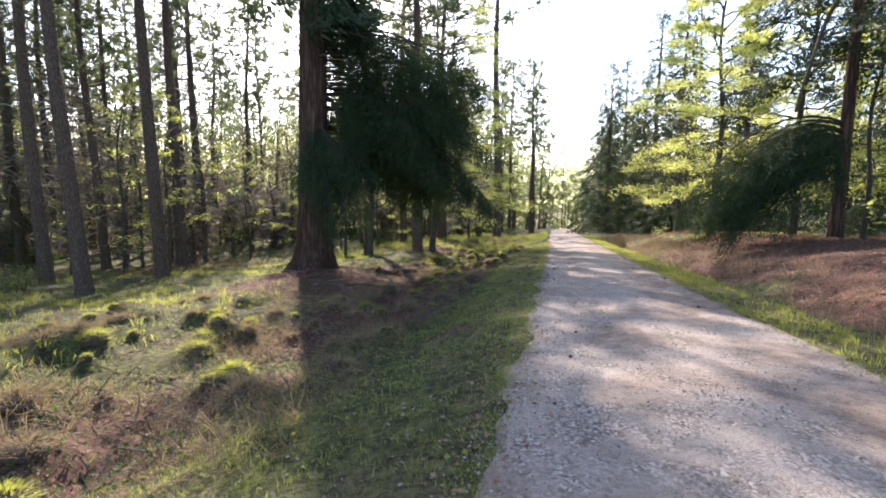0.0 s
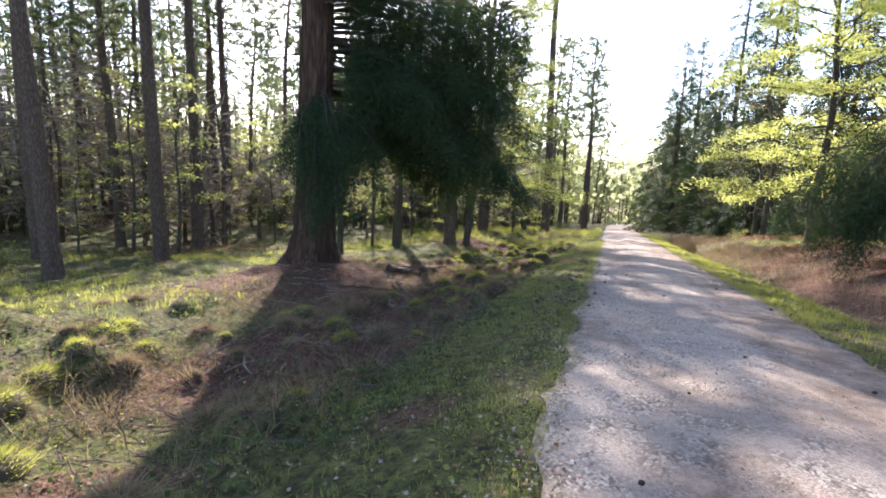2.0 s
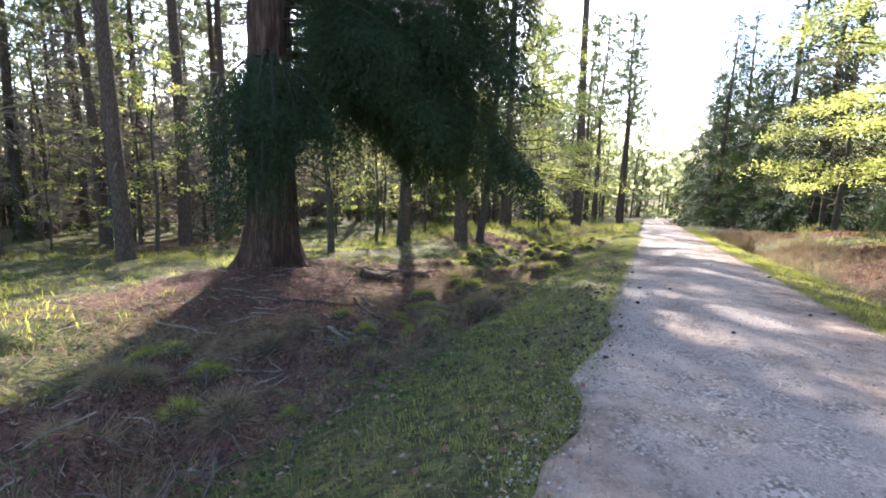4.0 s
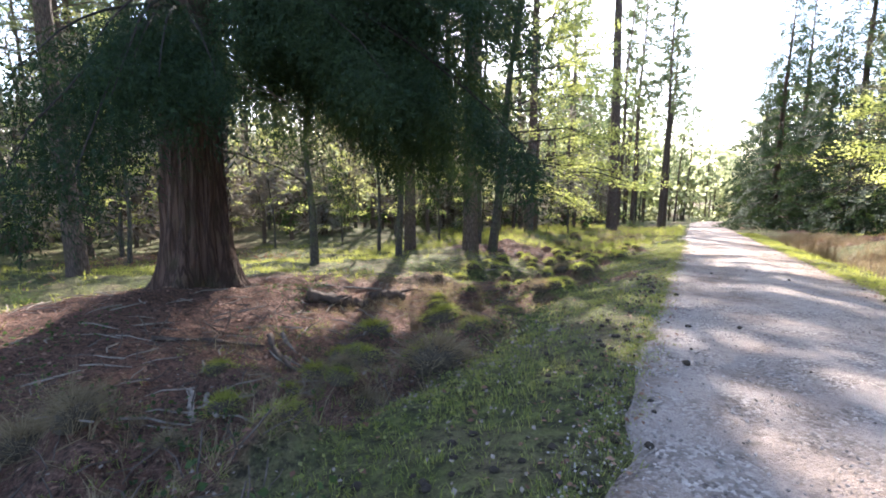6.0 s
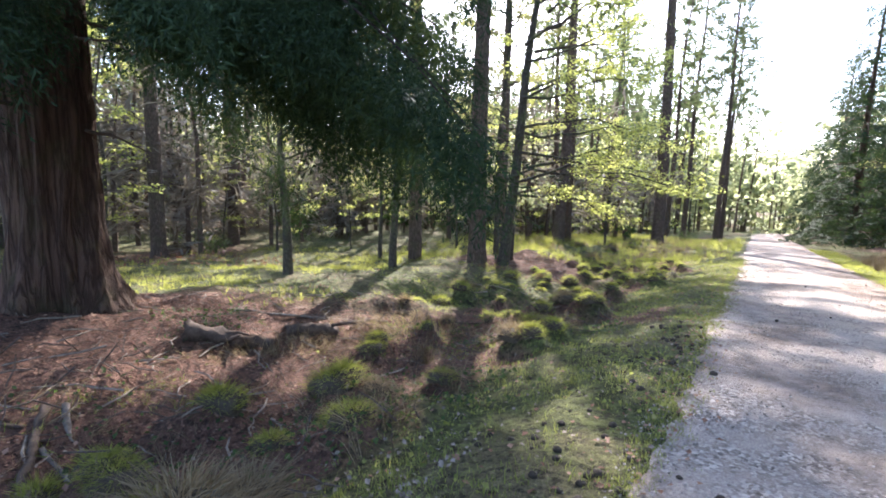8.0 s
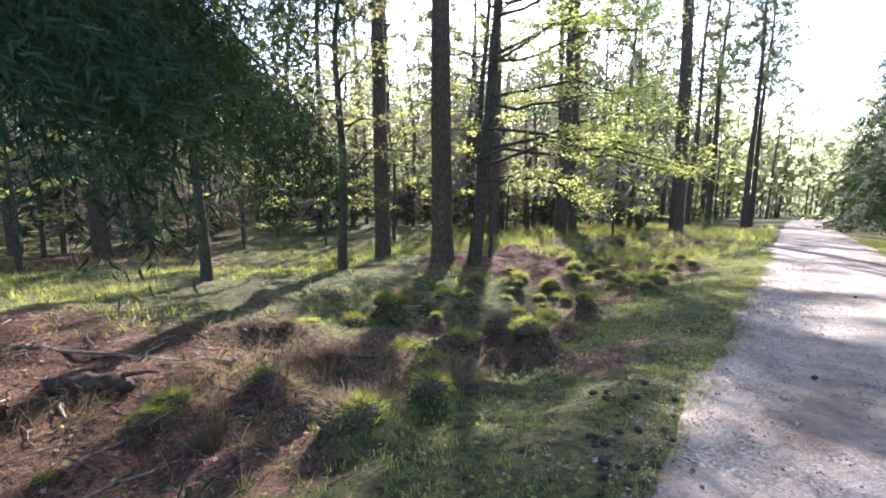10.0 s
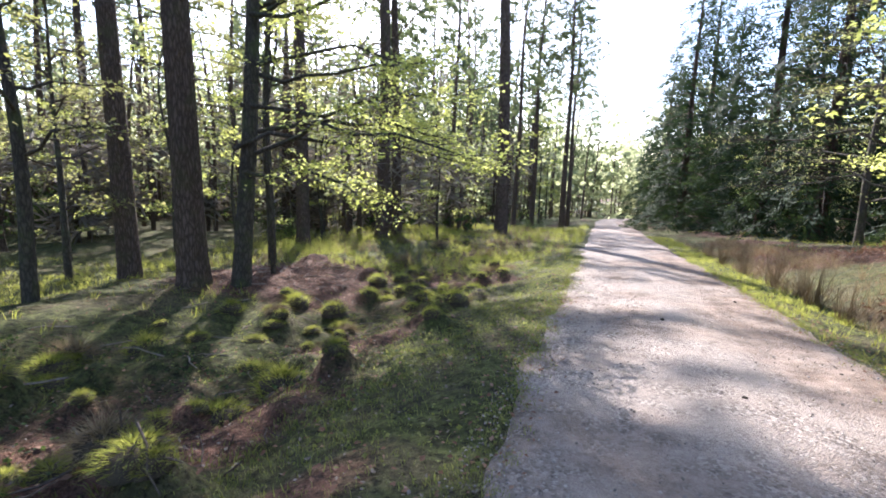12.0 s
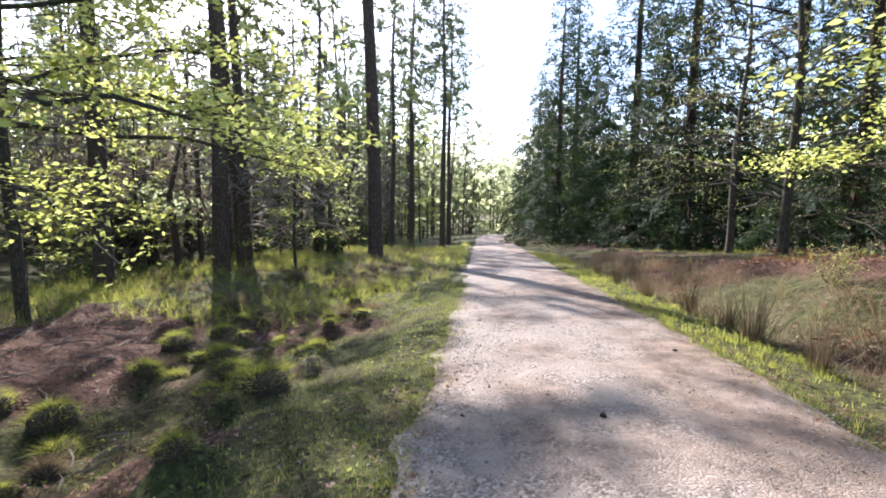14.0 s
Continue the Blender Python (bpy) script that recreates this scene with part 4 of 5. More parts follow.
# woods in M_HAZY carry the distance haze in their leaf colour
woodland("understorey_wood", 801, wood_spots(1, 150, (-65, 12, 12, 95), lambda x, y, u, v: u > (27 if y < 44 else 9)), (4.5, 14), 250, 0.26, M_HAZY, "green understorey between distant trunks, paled for haze")
woodland("bare_underwood", 811, wood_spots(11, 190, (-52, 8, 24, 80), lambda x, y, u, v: u > (21 if y < 42 else 8)), (3.0, 12.0), 330, 0.9, M_BARE, "bare grey-brown twigs of the underwood", 0.03)
woodland("spring_wood", 812, wood_spots(12, 34, (-46, 4, 42, 82), lambda x, y, u, v: u > 13), (9, 18), 420, 0.2, M_BUD, "opening leaves of the wood beyond the glade")
woodland("undergrowth", 802, wood_spots(2, 110, (-60, 12, 14, 95), lambda x, y, u, v: u > (21 if y < 44 else 7)), (1.2, 3.8), 130, 0.2, M_SHRUB, "dark undergrowth between distant trunks")
woodland("far_wood", 803, wood_spots(3, 260, (-150, 170, 95, 230), lambda x, y, u, v: u > 4 or v > 4 or y > 165), (12, 25), 190, 1.2, M_HAZY, "far woodland in spring leaf, paled for haze")
woodland("far_conifer_wood", 804, wood_spots(4, 200, (-170, 170, 40, 230), lambda x, y, u, v: u > 70 or v > 32 or y > 160), (12, 26), 160, 1.1, M_PINE, "far grey-green conifer woodland")
woodland("middle_pine_wood", 806, wood_spots(6, 110, (-85, 4, 40, 110), lambda x, y, u, v: u > 14 and (x < -32 or y > 76)), (14, 25), 170, 0.38, M_PINE, "thin pine crowns in the middle distance")
woodland("tall_pine_wood", 808, wood_spots(8, 90, (-45, 10, 76, 118), lambda x, y, u, v: u > 8), (19, 28), 250, 0.5, M_PINE, "tall thin pines beyond the glade")
woodland("track_end_wood", 807, wood_spots(7, 95, (8, 85, 118, 185), lambda x, y, u, v: u > 2.5 or v > 2.5), (13, 24), 300, 1.0, M_HAZY, "woodland where the track bends, paled for haze")
# unseen wood added behind the camera's start, closing off the low sky there
woodland("rear_wood", 805, wood_spots(5, 60, (-90, 90, -110, -25), lambda x, y, u, v: u > 6 or v > 6), (10, 22), 90, 1.0, M_PINE, "unseen woodland added behind the start of the track")


copy_at(BUSHES[1], -7.6, 16.6, 40, 0.32)
copy_at(BUSHES[0], -4.6, 11.6, 140, 0.28)
copy_at(BUSHES[2], 13.5, 31.0, 90, 0.4)
copy_at(BUSHES[1], 14.6, 28.6, 200, 0.45)


# ---- ground cover ----
def ground_points(r, n, u_range, y_range, side="left", power=1.0):
    """Random spots beside the track, by distance from its edge."""
    y = r.uniform(*y_range, n)
    d = u_range[0] + (u_range[1] - u_range[0]) * r.uniform(0, 1, n) ** power
    x = left_edge(y) - d * 1.023 if side == "left" else left_edge(y) + ROAD_WIDTH + d * 1.023
    return x, y


def on_ground(x, y, lift=0.0):
    return np.stack([x, y, land(x, y) + lift], -1)


def cover(name, template, xs, ys, r, mat, tilt, sizes, label, category, keep=None, lift=0.0):
    if keep is not None:
        ok = r.uniform(0, 1, len(xs)) < keep(xs, ys)
        xs, ys = xs[ok], ys[ok]
    V, F = place_many(*template, turns(r, len(xs), tilt, sizes), on_ground(xs, ys, lift))
    return tagged(new(name, np_mesh(name, V, F, mat)), label, category, kind="stuff")


def patches(x, y, k, seed, lo, hi):
    return smooth_step(waves(x, y, k, seed), lo, hi)


r = np.random.RandomState(5)
SHORT = blades_template(13, 0.06, 0.09, 0.0035, 1, 0.9)
MEDIUM = blades_template(10, 0.15, 0.08, 0.004, 2, 1.0)
LONG = blades_template(9, 0.34, 0.07, 0.004, 3, 1.1)
bare = lambda x, y: np.clip(1.05 - 1.25 * litter_cover(x, y), 0, 1)

x, y = ground_points(r, 17000, (-0.32, 3.4), (0.8, 36), power=1.0)
cover("short_grass", SHORT, x, y, r, M_TURF, 0.15, (0.6, 1.3), "short green grass on the track's verge", "grass", lambda a, b: bare(a, b) * (0.3 + 0.7 * patches(a, b, 1.4, 41, -0.5, 0.6)) * np.clip(((left_edge(b) - a) + 0.35) / 0.5, 0.15, 1))
x, y = ground_points(r, 6000, (1.6, 7.5), (1.0, 40))
cover("ditch_grass", MEDIUM, x, y, r, M_TURF, 0.5, (0.3, 0.85), "uneven green grass in the ditch", "grass", lambda a, b: bare(a, b) * (0.15 + 0.85 * patches(a, b, 1.1, 42, -0.3, 0.8)))
x, y = ground_points(r, 5200, (1.6, 8.0), (1.0, 17))
cover("withered_grass", LONG, x, y, r, M_STRAW, 0.8, (0.5, 1.2), "withered straw-coloured grass lying in tangles", "grass", lambda a, b: bare(a, b) * patches(a, b, 1.0, 43, -0.1, 0.9))
x, y = ground_points(r, 3600, (1.9, 5.6), (5.0, 22))
cover("ditch_tangle", LONG, x, y, r, M_STRAW, 0.8, (0.4, 1.0), "brown withered grass tangled in the ditch", "grass", lambda a, b: 0.15 + 0.85 * patches(a, b, 1.6, 68, -0.2, 0.8))
x, y = ground_points(r, 2400, (1.9, 5.2), (9.0, 24))
cover("ditch_turf", MEDIUM, x, y, r, M_TURF, 0.5, (0.3, 0.9), "tufts of green grass between clods in the ditch", "grass", lambda a, b: patches(a, b, 1.8, 69, 0.0, 0.8))
x, y = ground_points(r, 11000, (6.0, 22.0), (4.0, 36), power=0.8)
cover("meadow_grass", MEDIUM, x, y, r, M_GRASS, 0.25, (0.6, 1.7), "patchy green grass between the trees", "grass", lambda a, b: bare(a, b) * (0.1 + 0.9 * patches(a, b, 0.8, 44, -0.3, 0.6)))
x, y = ground_points(r, 6400, (0.2, 16.0), (34, 62), power=0.8)
cover("distant_grass", LONG, x, y, r, M_GRASS, 0.35, (0.8, 1.6), "rough grass farther along the track", "grass", lambda a, b: 0.25 + 0.75 * patches(a, b, 0.7, 45, -0.5, 0.6))
x, y = ground_points(r, 2600, (0.6, 12.0), (34, 60), power=0.8)
cover("distant_withered_grass", LONG, x, y, r, M_STRAW, 0.3, (0.8, 1.6), "straw-coloured dry grass farther along the track", "grass", lambda a, b: patches(a, b, 0.8, 46, -0.2, 0.8))
x, y = ground_points(r, 4600, (-0.15, 1.15), (1.0, 50), "right")
cover("verge_grass", MEDIUM, x, y, r, M_GRASS, 0.2, (0.5, 1.1), "bright green grass strip beside the track", "grass", lambda a, b: 0.4 + 0.6 * patches(a, b, 1.2, 47, -0.6, 0.4))
x, y = ground_points(r, 3200, (0.9, 3.2), (6.0, 46), "right")
cover("bank_dry_grass", LONG, x, y, r, M_STRAW, 0.3, (0.6, 1.5), "dry tan grass at the foot of the bank", "grass", lambda a, b: 0.15 + 0.85 * smooth_step(b, 18, 30) * patches(a, b, 0.9, 48, -0.6, 0.6))
x, y = ground_points(r, 2600, (3.4, 14.0), (22, 60), "right")
cover("glade_grass", MEDIUM, x, y, r, M_GRASS, 0.25, (0.7, 1.6), "green grass under the spruces", "grass", lambda a, b: patches(a, b, 0.7, 49, -0.2, 0.6))

x, y = ground_points(r, 5200, (0.0, 6.0), (1.5, 15))
cover("near_grass", MEDIUM, x, y, r, M_TURF, 0.6, (0.25, 0.6), "mossy green grass beside the track", "grass", lambda a, b: bare(a, b) * (0.2 + 0.8 * patches(a, b, 2.3, 52, -0.4, 0.8)))
x, y = ground_points(r, 30000, (-0.1, 5.5), (1.0, 34))
cover("clover", leaf_template(0.035, 0.03), x, y, r, M_TURF, 0.6, (0.5, 1.4), "small leafy weeds in the grass", "weeds", lambda a, b: np.maximum(bare(a, b), 0.12) * patches(a, b, 2.0, 53, -0.4, 0.8), 0.035)
for side, seed in (("left", 93), ("right", 94)):
    q = np.random.RandomState(seed)
    y = q.uniform(0.8, 36, 2600)
    d = np.abs(q.normal(0, 0.16, 2600))
    x = left_edge(y) - 0.1 + d if side == "left" else left_edge(y) + ROAD_WIDTH + 0.1 - d
    z = np.maximum(land(x, y), slope(y) - 0.02 + np.minimum(d * 0.25, 0.035))
    V, F = place_many(*SHORT, turns(q, 2600, 0.2, (0.35, 0.9)), np.stack([x, y, z], -1))
    tagged(new("edge_turf", np_mesh("edge_turf", V, F, M_TURF)), "thin grass creeping over the track's edge", "grass", kind="stuff")
FLAT_LEAF = leaf_template(0.055, 0.04)
x, y = ground_points(r, 26000, (0.3, 11.0), (5.0, 38), power=0.9)
cover("leaf_litter", FLAT_LEAF, x, y, r, M_LITTER, 0.35, (0.5, 1.4), "brown fallen leaves and needles", "leaf litter", lambda a, b: 0.06 + 0.94 * litter_cover(a, b), 0.012)
x, y = ground_points(r, 12000, (1.5, 9.0), (4, 38), "right")
cover("bank_litter", FLAT_LEAF, x, y, r, M_LITTER, 0.4, (0.6, 1.6), "brown fallen leaves on the bank", "leaf litter", lambda a, b: litter_cover(a, b), 0.012)
x, y = ground_points(r, 17000, (1.2, 7.5), (2.0, 26))
cover("bramble", leaf_template(0.05, 0.04), x, y, r, M_SHRUB, 0.5, (0.6, 1.5), "low trailing bramble leaves in the ditch", "bramble", lambda a, b: patches(a, b, 1.3, 50, -0.2, 0.8), 0.06)
x, y = ground_points(r, 3200, (-0.1, 5.0), (1.0, 34))
cover("pale_leaves", FLAT_LEAF, x, y, r, M_STICK, 0.35, (0.4, 0.9), "small pale dead leaves scattered on the grass", "leaf litter", None, 0.02)
x, y = ground_points(r, 2600, (1.0, 3.2), (14.0, 24.0))
cover("pale_leaf_drift", FLAT_LEAF, x, y, r, M_STICK, 0.4, (0.5, 1.2), "drift of pale dead leaves along the ditch", "leaf litter", lambda a, b: patches(a, b, 1.0, 55, 0.0, 0.9), 0.02)

x, y = ground_points(r, 6500, (1.8, 8.0), (20, 40), "right")
cover("dead_fern", leaf_template(0.16, 0.05), x, y, r, M_LITTER, 0.55, (0.5, 1.5), "flattened brown dead fern on the bank", "fern", lambda a, b: patches(a, b, 0.9, 57, -0.3, 0.7), 0.06)
x, y = ground_points(r, 1500, (15.0, 24.0), (18, 34))
cover("rusty_fern", leaf_template(0.18, 0.06), x, y, r, M_LITTER, 0.55, (0.5, 1.6), "rust-brown dead fern between the pines", "fern", lambda a, b: patches(a, b, 0.5, 58, -0.1, 0.8), 0.08)
TWIG = tube(np.array([[-0.16, 0, 0], [-0.04, 0.012, 0.01], [0.07, -0.01, 0.012], [0.17, 0.012, 0]]), [0.006, 0.006, 0.005, 0.003], 4, False)
x, y = ground_points(r, 900, (3.0, 10.0), (9.0, 36))
cover("twig_litter", TWIG, x, y, r, M_STICK, 0.12, (0.5, 2.4), "thin broken twigs on the needle litter", "twigs", lambda a, b: 0.12 + 0.88 * litter_cover(a, b), 0.012)

x, y = ground_points(r, 2000, (1.6, 6.5), (4.0, 24.0))
cover("dead_stems", TWIG, x, y, r, M_TWIG, 0.8, (0.5, 1.5), "thin dead weed stems tangled in the ditch", "dead weeds", lambda a, b: 0.2 + 0.8 * patches(a, b, 1.0, 59, -0.3, 0.7), 0.07)
STONE = (np.array([[1, 0, 0], [-1, 0, 0], [0, 0.8, 0], [0, -0.8, 0], [0.1, 0.1, 0.6], [-0.1, 0, -0.6]]) * 0.011,
         np.array([[0, 2, 4], [2, 1, 4], [1, 3, 4], [3, 0, 4], [2, 0, 5], [1, 2, 5], [3, 1, 5], [0, 3, 5]]))
n = 11000
y = 0.5 + 34 * r.uniform(0, 1, n) ** 1.1
f = np.where(r.uniform(0, 1, n) < 0.45, r.beta(0.5, 3, n), r.uniform(0, 1, n))
x = left_edge(y) - 0.1 + f * (ROAD_WIDTH + 0.2)
z = slope(y) + 0.05 * np.sin(math.pi * np.clip(f, 0, 1)) - 0.004
z = np.where((f < 0.05) | (f > 0.95), np.maximum(land(x, y), z - 0.03), z)
V, F = place_many(*STONE, turns(r, n, 0.4, (0.35, 1.5)), np.stack([x, y, z], -1))
tagged(new("loose_gravel", np_mesh("loose_gravel", V, F, M_PEBBLE)), "loose pale gravel stones on the track", "gravel", kind="stuff")


for side, seed in (("left", 91), ("right", 92)):
    q = np.random.RandomState(seed)
    n = 2600
    y = 0.5 + 33 * q.uniform(0, 1, n) ** 1.1
    d = q.normal(-0.06, 0.13, n)
    x = left_edge(y) - d if side == "left" else left_edge(y) + ROAD_WIDTH + d
    z = np.maximum(land(x, y), slope(y) - 0.03 + np.where(d < 0, np.minimum(-d * 0.35, 0.05), -0.4)) + 0.003
    V, F = place_many(*STONE, turns(q, n, 0.5, (0.4, 1.5)), np.stack([x, y, z], -1))
    tagged(new("edge_stones", np_mesh("edge_stones", V, F, M_PEBBLE)), "loose stones along the track's crumbling edge", "gravel", kind="stuff")
    m = 2200
    y = 0.5 + 33 * q.uniform(0, 1, m)
    d = q.normal(0.03, 0.2, m)
    x = left_edge(y) - d if side == "left" else left_edge(y) + ROAD_WIDTH + d
    z = np.maximum(land(x, y), slope(y) - 0.03 + np.where(d < 0, np.minimum(-d * 0.35, 0.05), -0.4)) + 0.012
    V, F = place_many(*FLAT_LEAF, turns(q, m, 0.3, (0.35, 1.0)), np.stack([x, y, z], -1))
    tagged(new("edge_litter", np_mesh("edge_litter", V, F, M_LITTER)), "brown leaf scraps along the track's edge", "leaf litter", kind="stuff")


# ---- tussocks, reeds ----
def dome_template(count, height, spread, rise, width, seed):
    """Blades that stand out all over a low dome."""
    q = np.random.RandomState(seed)
    V, F = [], []
    for k in range(count):
        a, e = q.uniform(0, 6.283), q.uniform(0, 1) ** 0.6
        out = np.array([math.cos(a), math.sin(a), 0.0])
        base = out * spread * e + (0, 0, rise * (1 - e * e))
        way = out * (0.25 + 0.7 * e) + np.array([q.normal(0, 0.25), q.normal(0, 0.25), 1.0 - 0.35 * e])
        way /= np.linalg.norm(way)
        h = height * q.uniform(0.35, 1.0) ** 1.5 * 1.6
        side = np.cross(way, (q.normal(), q.normal(), q.normal()))
        side *= width / (np.linalg.norm(side) + 1e-9)
        mid, tip = base + way * h * 0.6, base + way * h + out * 0.25 * h - (0, 0, 0.22 * h * e)
        n = len(V)
        V += [base - side, base + side, mid - side * 0.7, mid + side * 0.7, tip]
        F += [(n, n + 1, n + 3), (n, n + 3, n + 2), (n + 2, n + 3, n + 4)]
    return np.array(V, float), np.array(F)


def tussock(seed, blades, height, spread, mats, label):
    root = new("grass_tussock")
    v, f = dome_template(blades, height, spread, 0.21, 0.0035, seed)
    tagged(part("blade_mass", np_mesh("blade_mass", v, f, mats), root), kind="stuff")
    a = np.linspace(0, 2 * math.pi, 15)[:-1]
    rings = [(1.08, -0.08), (1.02, 0.08), (0.78, 0.16), (0.35, 0.2)]
    rr = np.random.RandomState(seed)
    pv = np.concatenate([np.stack([np.cos(a) * q * spread * rr.uniform(0.85, 1.15, 14), np.sin(a) * q * spread * rr.uniform(0.85, 1.15, 14), np.full(14, h)], -1) for q, h in rings] + [np.array([[0, 0, 0.21]])])
    pf = []
    for k in range(3):
        for q in range(14):
            b, c = k * 14 + q, k * 14 + (q + 1) % 14
            pf += [(b, c, c + 14), (b, c + 14, b + 14)]
    pf += [(42 + q, 42 + (q + 1) % 14, 56) for q in range(14)]
    part("root_mound", np_mesh("root_mound", pv, np.array(pf), M_MAT, True), root, "matted brown base")
    return tagged(root, label, "tussock", "tussocks in the ditch")


GREEN_T = [tussock(700 + k, 760, 0.12, 0.22, M_GRASS, "round bright green grass tussock in the ditch") for k in range(3)]
DRY_T = [tussock(710 + k, 640, 0.2, 0.22, M_STRAW, "drooping straw-brown grass tussock in the ditch") for k in range(2)]
used = set()


def set_tussock(kinds, x, y, size, r):
    ob = kinds[r.randint(len(kinds))]
    m = pose(x, y, gz(x, y) - 0.04 * size, r.normal(0, 6), r.normal(0, 6), r.uniform(0, 360)) @ Matrix.Diagonal((size * r.uniform(0.85, 1.35), size * r.uniform(0.8, 1.1), size * r.uniform(0.55, 0.95), 1.0))
    if ob.name in used:
        copy_thing(ob, m).matrix_basis = m
    else:
        used.add(ob.name)
        ob.matrix_world = m


for a, b, high, wide in HUMMOCKS:
    if r.uniform() < 0.62:
        set_tussock(GREEN_T if r.uniform() < (0.4 if b < 13 else 0.8) else DRY_T, a, b, min(wide * r.uniform(1.9, 2.6), 0.95), r)
for count, u_range, y_range, green in ((45, (1.9, 6.4), (22.5, 34), 0.85), (12, (2.0, 4.6), (13, 22), 0.75), (26, (2.5, 8), (34, 46), 0.7)):
    x, y = ground_points(r, count, u_range, y_range)
    for a, b in zip(x, y):
        if litter_cover(a, b) < 0.72:
            set_tussock(GREEN_T if r.uniform() < green else DRY_T, a, b, r.uniform(0.6, 1.35), r)


def reed_clump(seed, count, height):
    root = new("reed_clump")
    rr = np.random.RandomState(seed)
    pieces = []
    for k in range(count):
        a, q = rr.uniform(0, 6.283), rr.uniform(0, 0.16)
        b = (math.cos(a) * q, math.sin(a) * q, -0.05)
        pieces.append(tube(limb_points(b, (rr.normal(0, 0.25), rr.normal(0, 0.25), 1), height * rr.uniform(0.5, 1.1), 5, rr, 0.05, 0, 0.05), np.linspace(0.007, 0.0025, 5), 3, False))
    V, F = join(pieces)
    tagged(part("stalk_mass", np_mesh("stalk_mass", V, F, M_STRAW), root), kind="stuff")
    return tagged(root, "clump of tall dry pale reed stalks", "reeds", "dry reeds by the track")


REED = put(reed_clump(750, 60, 0.95), 10.64, 29.4)
for k, (x, y, s) in enumerate([(10.2, 27.9, 0.8), (11.0, 31.4, 0.9), (11.4, 33.5, 0.9), (11.9, 35.8, 0.8), (10.9, 30.2, 0.7), (12.6, 38.5, 0.8), (1.55, 20.6, 0.75), (0.55, 19.4, 0.6), (-0.4, 18.2, 0.5)]):
    copy_at(REED, x, y, k * 77, s)


# ---- fallen wood ----
def stick(name, a, b, radius, mat, label, seed, lumps=0.25, sides=9, category="fallen branch"):
    """A crooked piece of dead wood lying from a to b on the ground."""
    rr = np.random.RandomState(seed)
    n = 14
    t = np.linspace(0, 1, n)
    P = np.array([(a[0] + (b[0] - a[0]) * q, a[1] + (b[1] - a[1]) * q, 0) for q in t])
    L = math.dist(a, b)
    P[:, :2] += np.cumsum(rr.normal(0, 0.012 * L, (n, 2)), 0)
    P[:, 2] = [gz(p[0], p[1]) for p in P]
    P[:, 2] = np.polyval(np.polyfit(t, P[:, 2], 2), t) + radius * 0.6
    R = radius * (1 - 0.4 * t) * (1 + rr.uniform(-lumps, lumps, n))
    V, F = tube(P, R, sides)
    V += rr.normal(0, radius * 0.10, V.shape)
    o = V.mean(0)
    ob = new(name)
    ob.location = o
    part("wood", np_mesh("wood", V - o, F, mat, True), ob)
    for k in range(2 if radius > 0.03 else 0):
        i = rr.randint(3, n - 2)
        Q = limb_points(P[i] - o, (rr.normal(), rr.normal(), 0.4), radius * rr.uniform(3, 6), 5, rr, 0.2, 0, 0.2)
        part("snag", np_mesh("snag", *tube(Q, np.linspace(radius * 0.3, radius * 0.1, 5), 5), mat, True), ob)
    return tagged(ob, label, category)


stick("fallen_log", (-2.6, 18.2), (-1.75, 19.05), 0.15, M_LOG, "dark rotten log lying on brown needles", 1, 0.3, 12)
stick("fallen_log", (-1.72, 19.35), (-1.15, 19.95), 0.12, M_LOG, "dark rotten log piece lying on brown needles", 2, 0.3, 12)
stick("fallen_branch", (-3.3, 15.3), (-1.9, 15.95), 0.036, M_LOG, "weathered fallen branch on the bank", 3)
stick("fallen_branch", (-1.95, 16.1), (-1.05, 15.4), 0.045, M_LOG, "dark fallen branch on the bank's edge", 4)
stick("fallen_branch", (-1.72, 14.3), (-1.05, 13.65), 0.034, M_STICK, "pale barkless stick leaning in the ditch", 5)
stick("fallen_branch", (-1.52, 14.35), (-0.85, 13.65), 0.03, M_STICK, "pale barkless stick leaning in the ditch", 6)
stick("fallen_branch", (-1.8, 16.2), (-0.5, 15.75), 0.036, M_GREYWOOD, "broken grey branch lying in the ditch", 12)
stick("fallen_branch", (-1.5, 15.8), (-0.4, 15.6), 0.026, M_GREYWOOD, "broken grey branch lying in the ditch", 13)
stick("fallen_branch", (-3.4, 19.8), (-0.9, 21.1), 0.03, M_STICK, "thin fallen branch on the bank", 7)
stick("fallen_branch", (2.1, 25.0), (2.9, 25.6), 0.02, M_STICK, "thin pale stick lying in the grass", 8)
stick("fallen_branch", (-2.6, 11.6), (-1.5, 12.3), 0.02, M_STICK, "thin pale stick lying in the grass", 9)
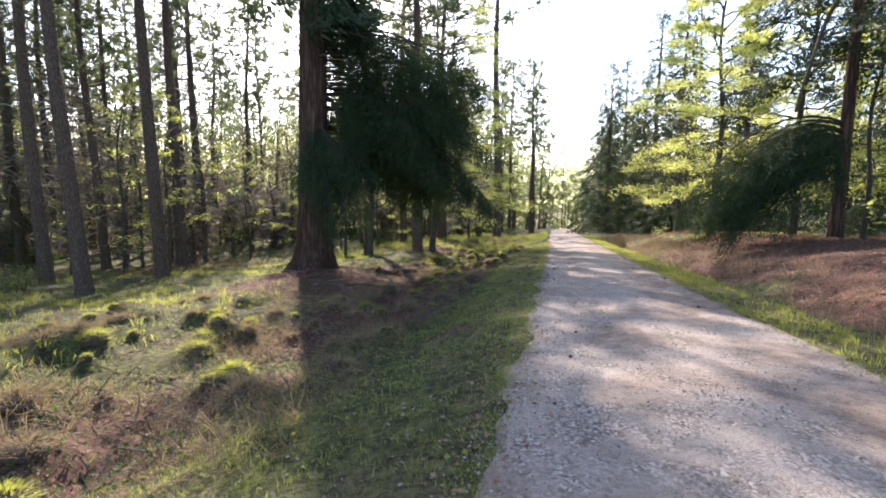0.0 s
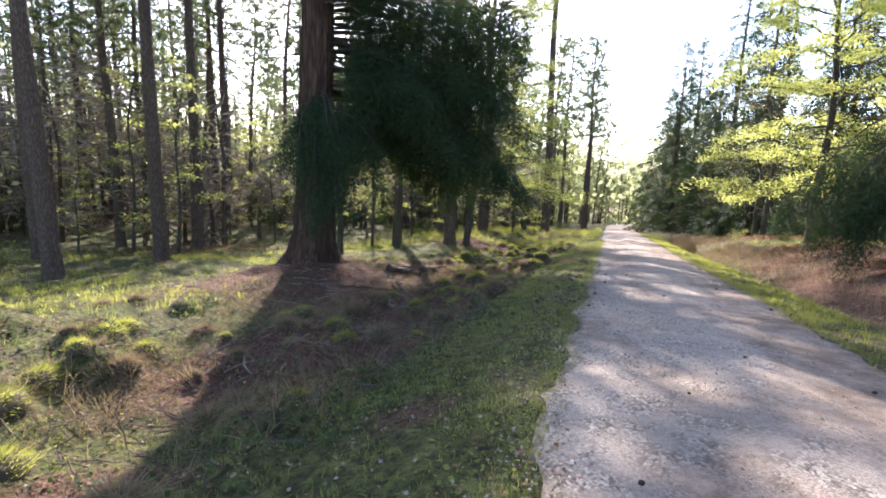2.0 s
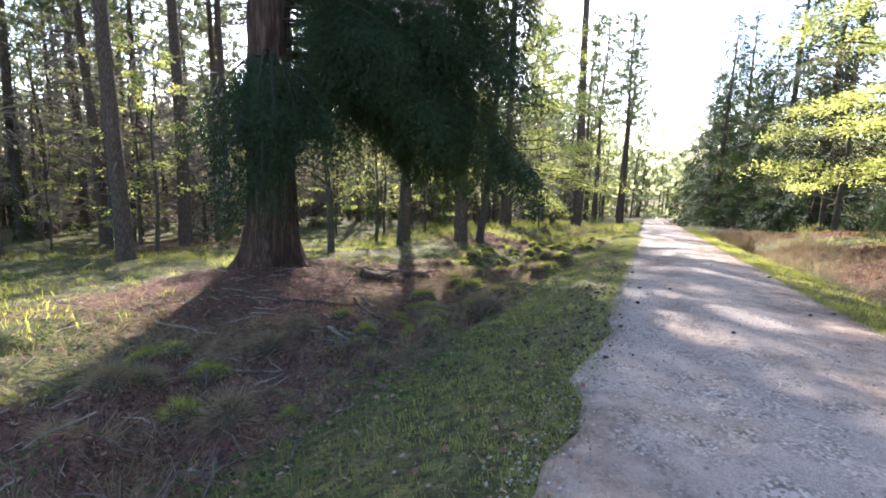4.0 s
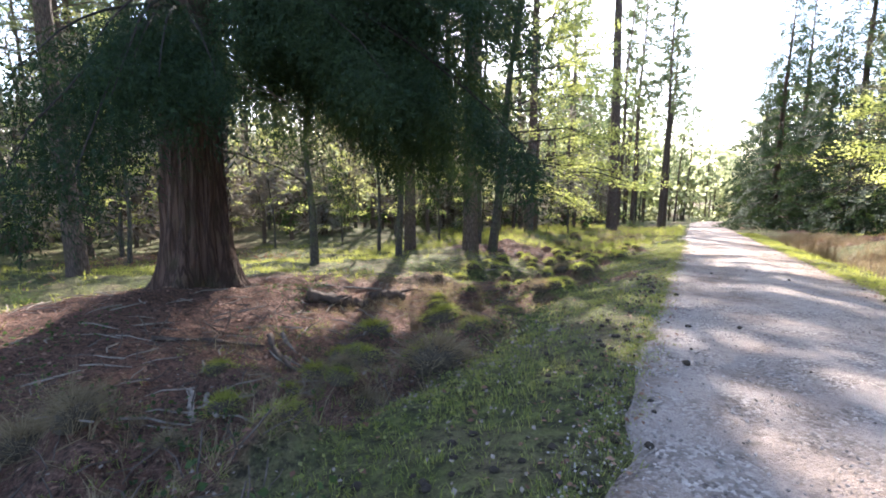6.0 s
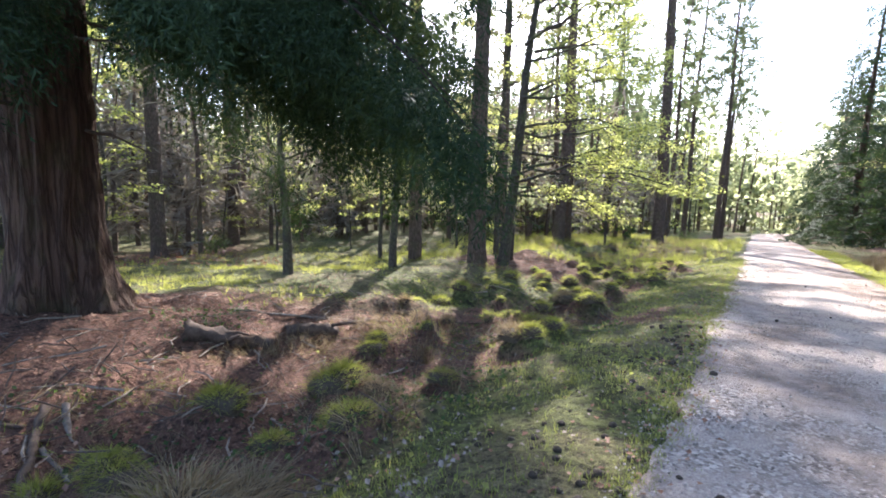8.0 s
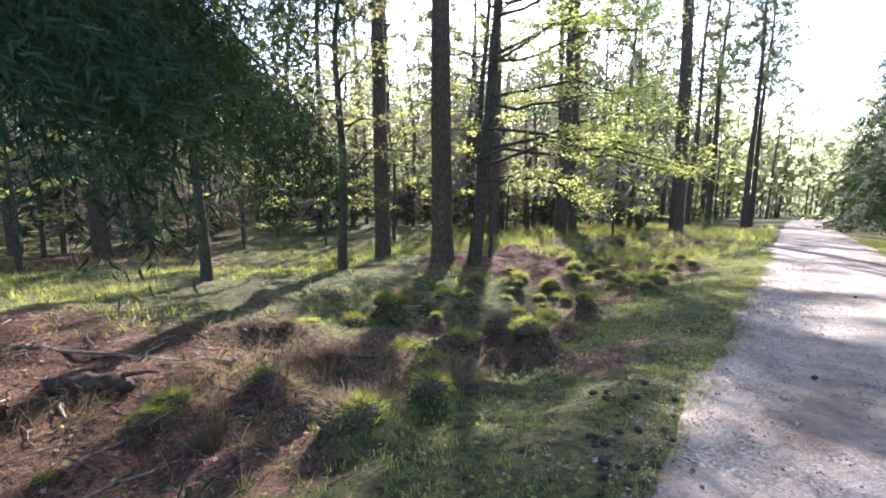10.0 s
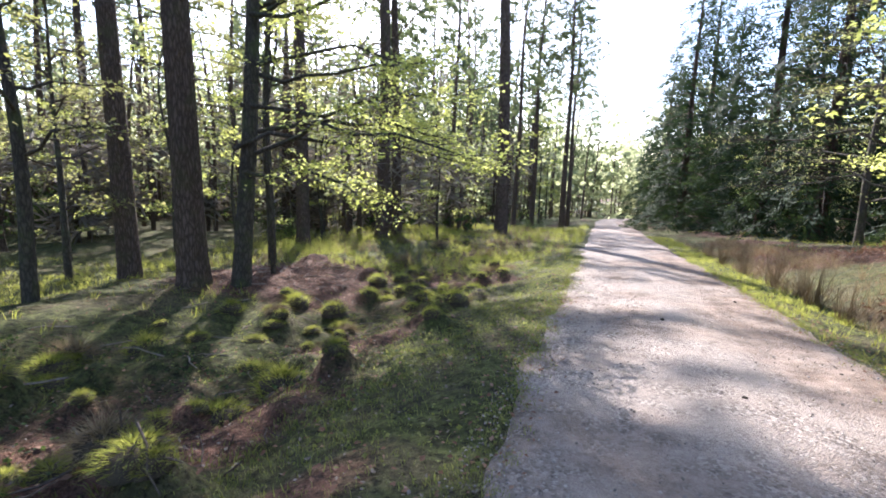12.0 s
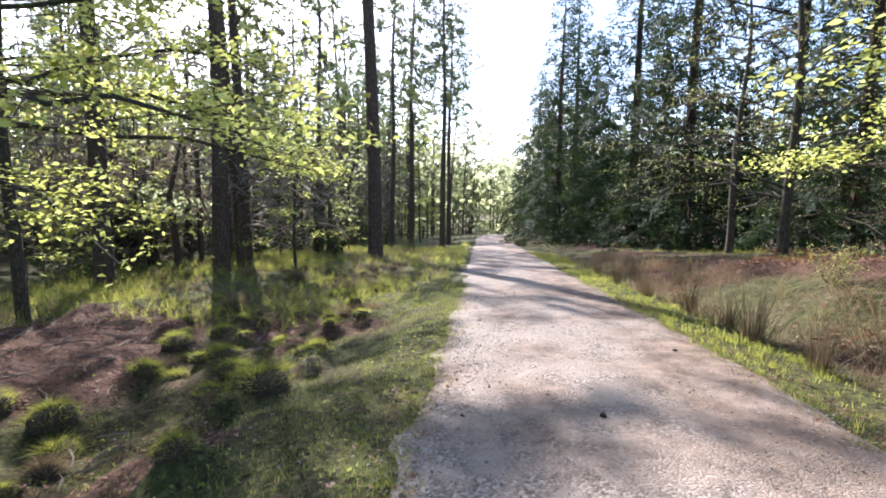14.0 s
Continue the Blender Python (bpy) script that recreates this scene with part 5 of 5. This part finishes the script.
stick("fallen_branch", (-4.2, 13.2), (-3.0, 13.0), 0.022, M_STICK, "thin fallen branch on the bank", 10)
stick("fallen_branch", (-0.2, 22.2), (1.2, 22.7), 0.02, M_LOG, "thin dark stick across the ditch", 11)


# ---- dung clods along the track's edges ----
def clod(seed):
    rr = np.random.RandomState(seed)
    bm = bmesh.new()
    bmesh.ops.create_icosphere(bm, subdivisions=2, radius=0.045)
    for v in bm.verts:
        v.co *= 1 + 0.35 * noise.noise(v.co * 28 + Vector((seed, 0, 0)))
        v.co.z *= 0.72
    me = bpy.data.meshes.new("dung_clod")
    bm.to_mesh(me)
    bm.free()
    me.materials.append(M_DUNG)
    for p in me.polygons:
        p.use_smooth = True
    return tagged(new("dung_clod", me), "dark dry dung clod on the gravel edge", "dung", "dung clods along the track")


CLODS = [clod(1), clod(2), clod(3)]
fresh = {0, 1, 2}


def drop_clod(x, y, size):
    k = r.randint(3)
    on_road = 0.06 < (x - float(left_edge(y))) / ROAD_WIDTH < 0.94
    f = (x - float(left_edge(y))) / ROAD_WIDTH
    z = (float(slope(y)) + 0.05 * math.sin(math.pi * f) if on_road else gz(x, y)) + 0.014 * size
    m = pose(x, y, z, 0, 0, r.uniform(0, 360)) @ Matrix.Scale(size, 4)
    if k in fresh:
        fresh.discard(k)
        CLODS[k].matrix_world = m
    else:
        c = copy_thing(CLODS[k], m)
        c.scale = (size, size, size)


for _ in range(95):
    y = r.uniform(11.5, 21)
    drop_clod(float(left_edge(y)) + r.normal(-0.15, 0.3), y, r.uniform(0.3, 0.85))
for _ in range(110):
    y = r.uniform(11.0, 20)
    drop_clod(float(left_edge(y)) - abs(r.normal(0.1, 0.65)), y, r.uniform(0.3, 0.75))
for _ in range(60):
    y = r.uniform(2, 24)
    drop_clod(float(left_edge(y)) + ROAD_WIDTH + r.normal(-0.05, 0.16), y, r.uniform(0.35, 0.95))
for _ in range(22):
    y = r.uniform(3, 30)
    drop_clod(float(left_edge(y)) + r.uniform(0.0, 3.2), y, r.uniform(0.25, 0.6))
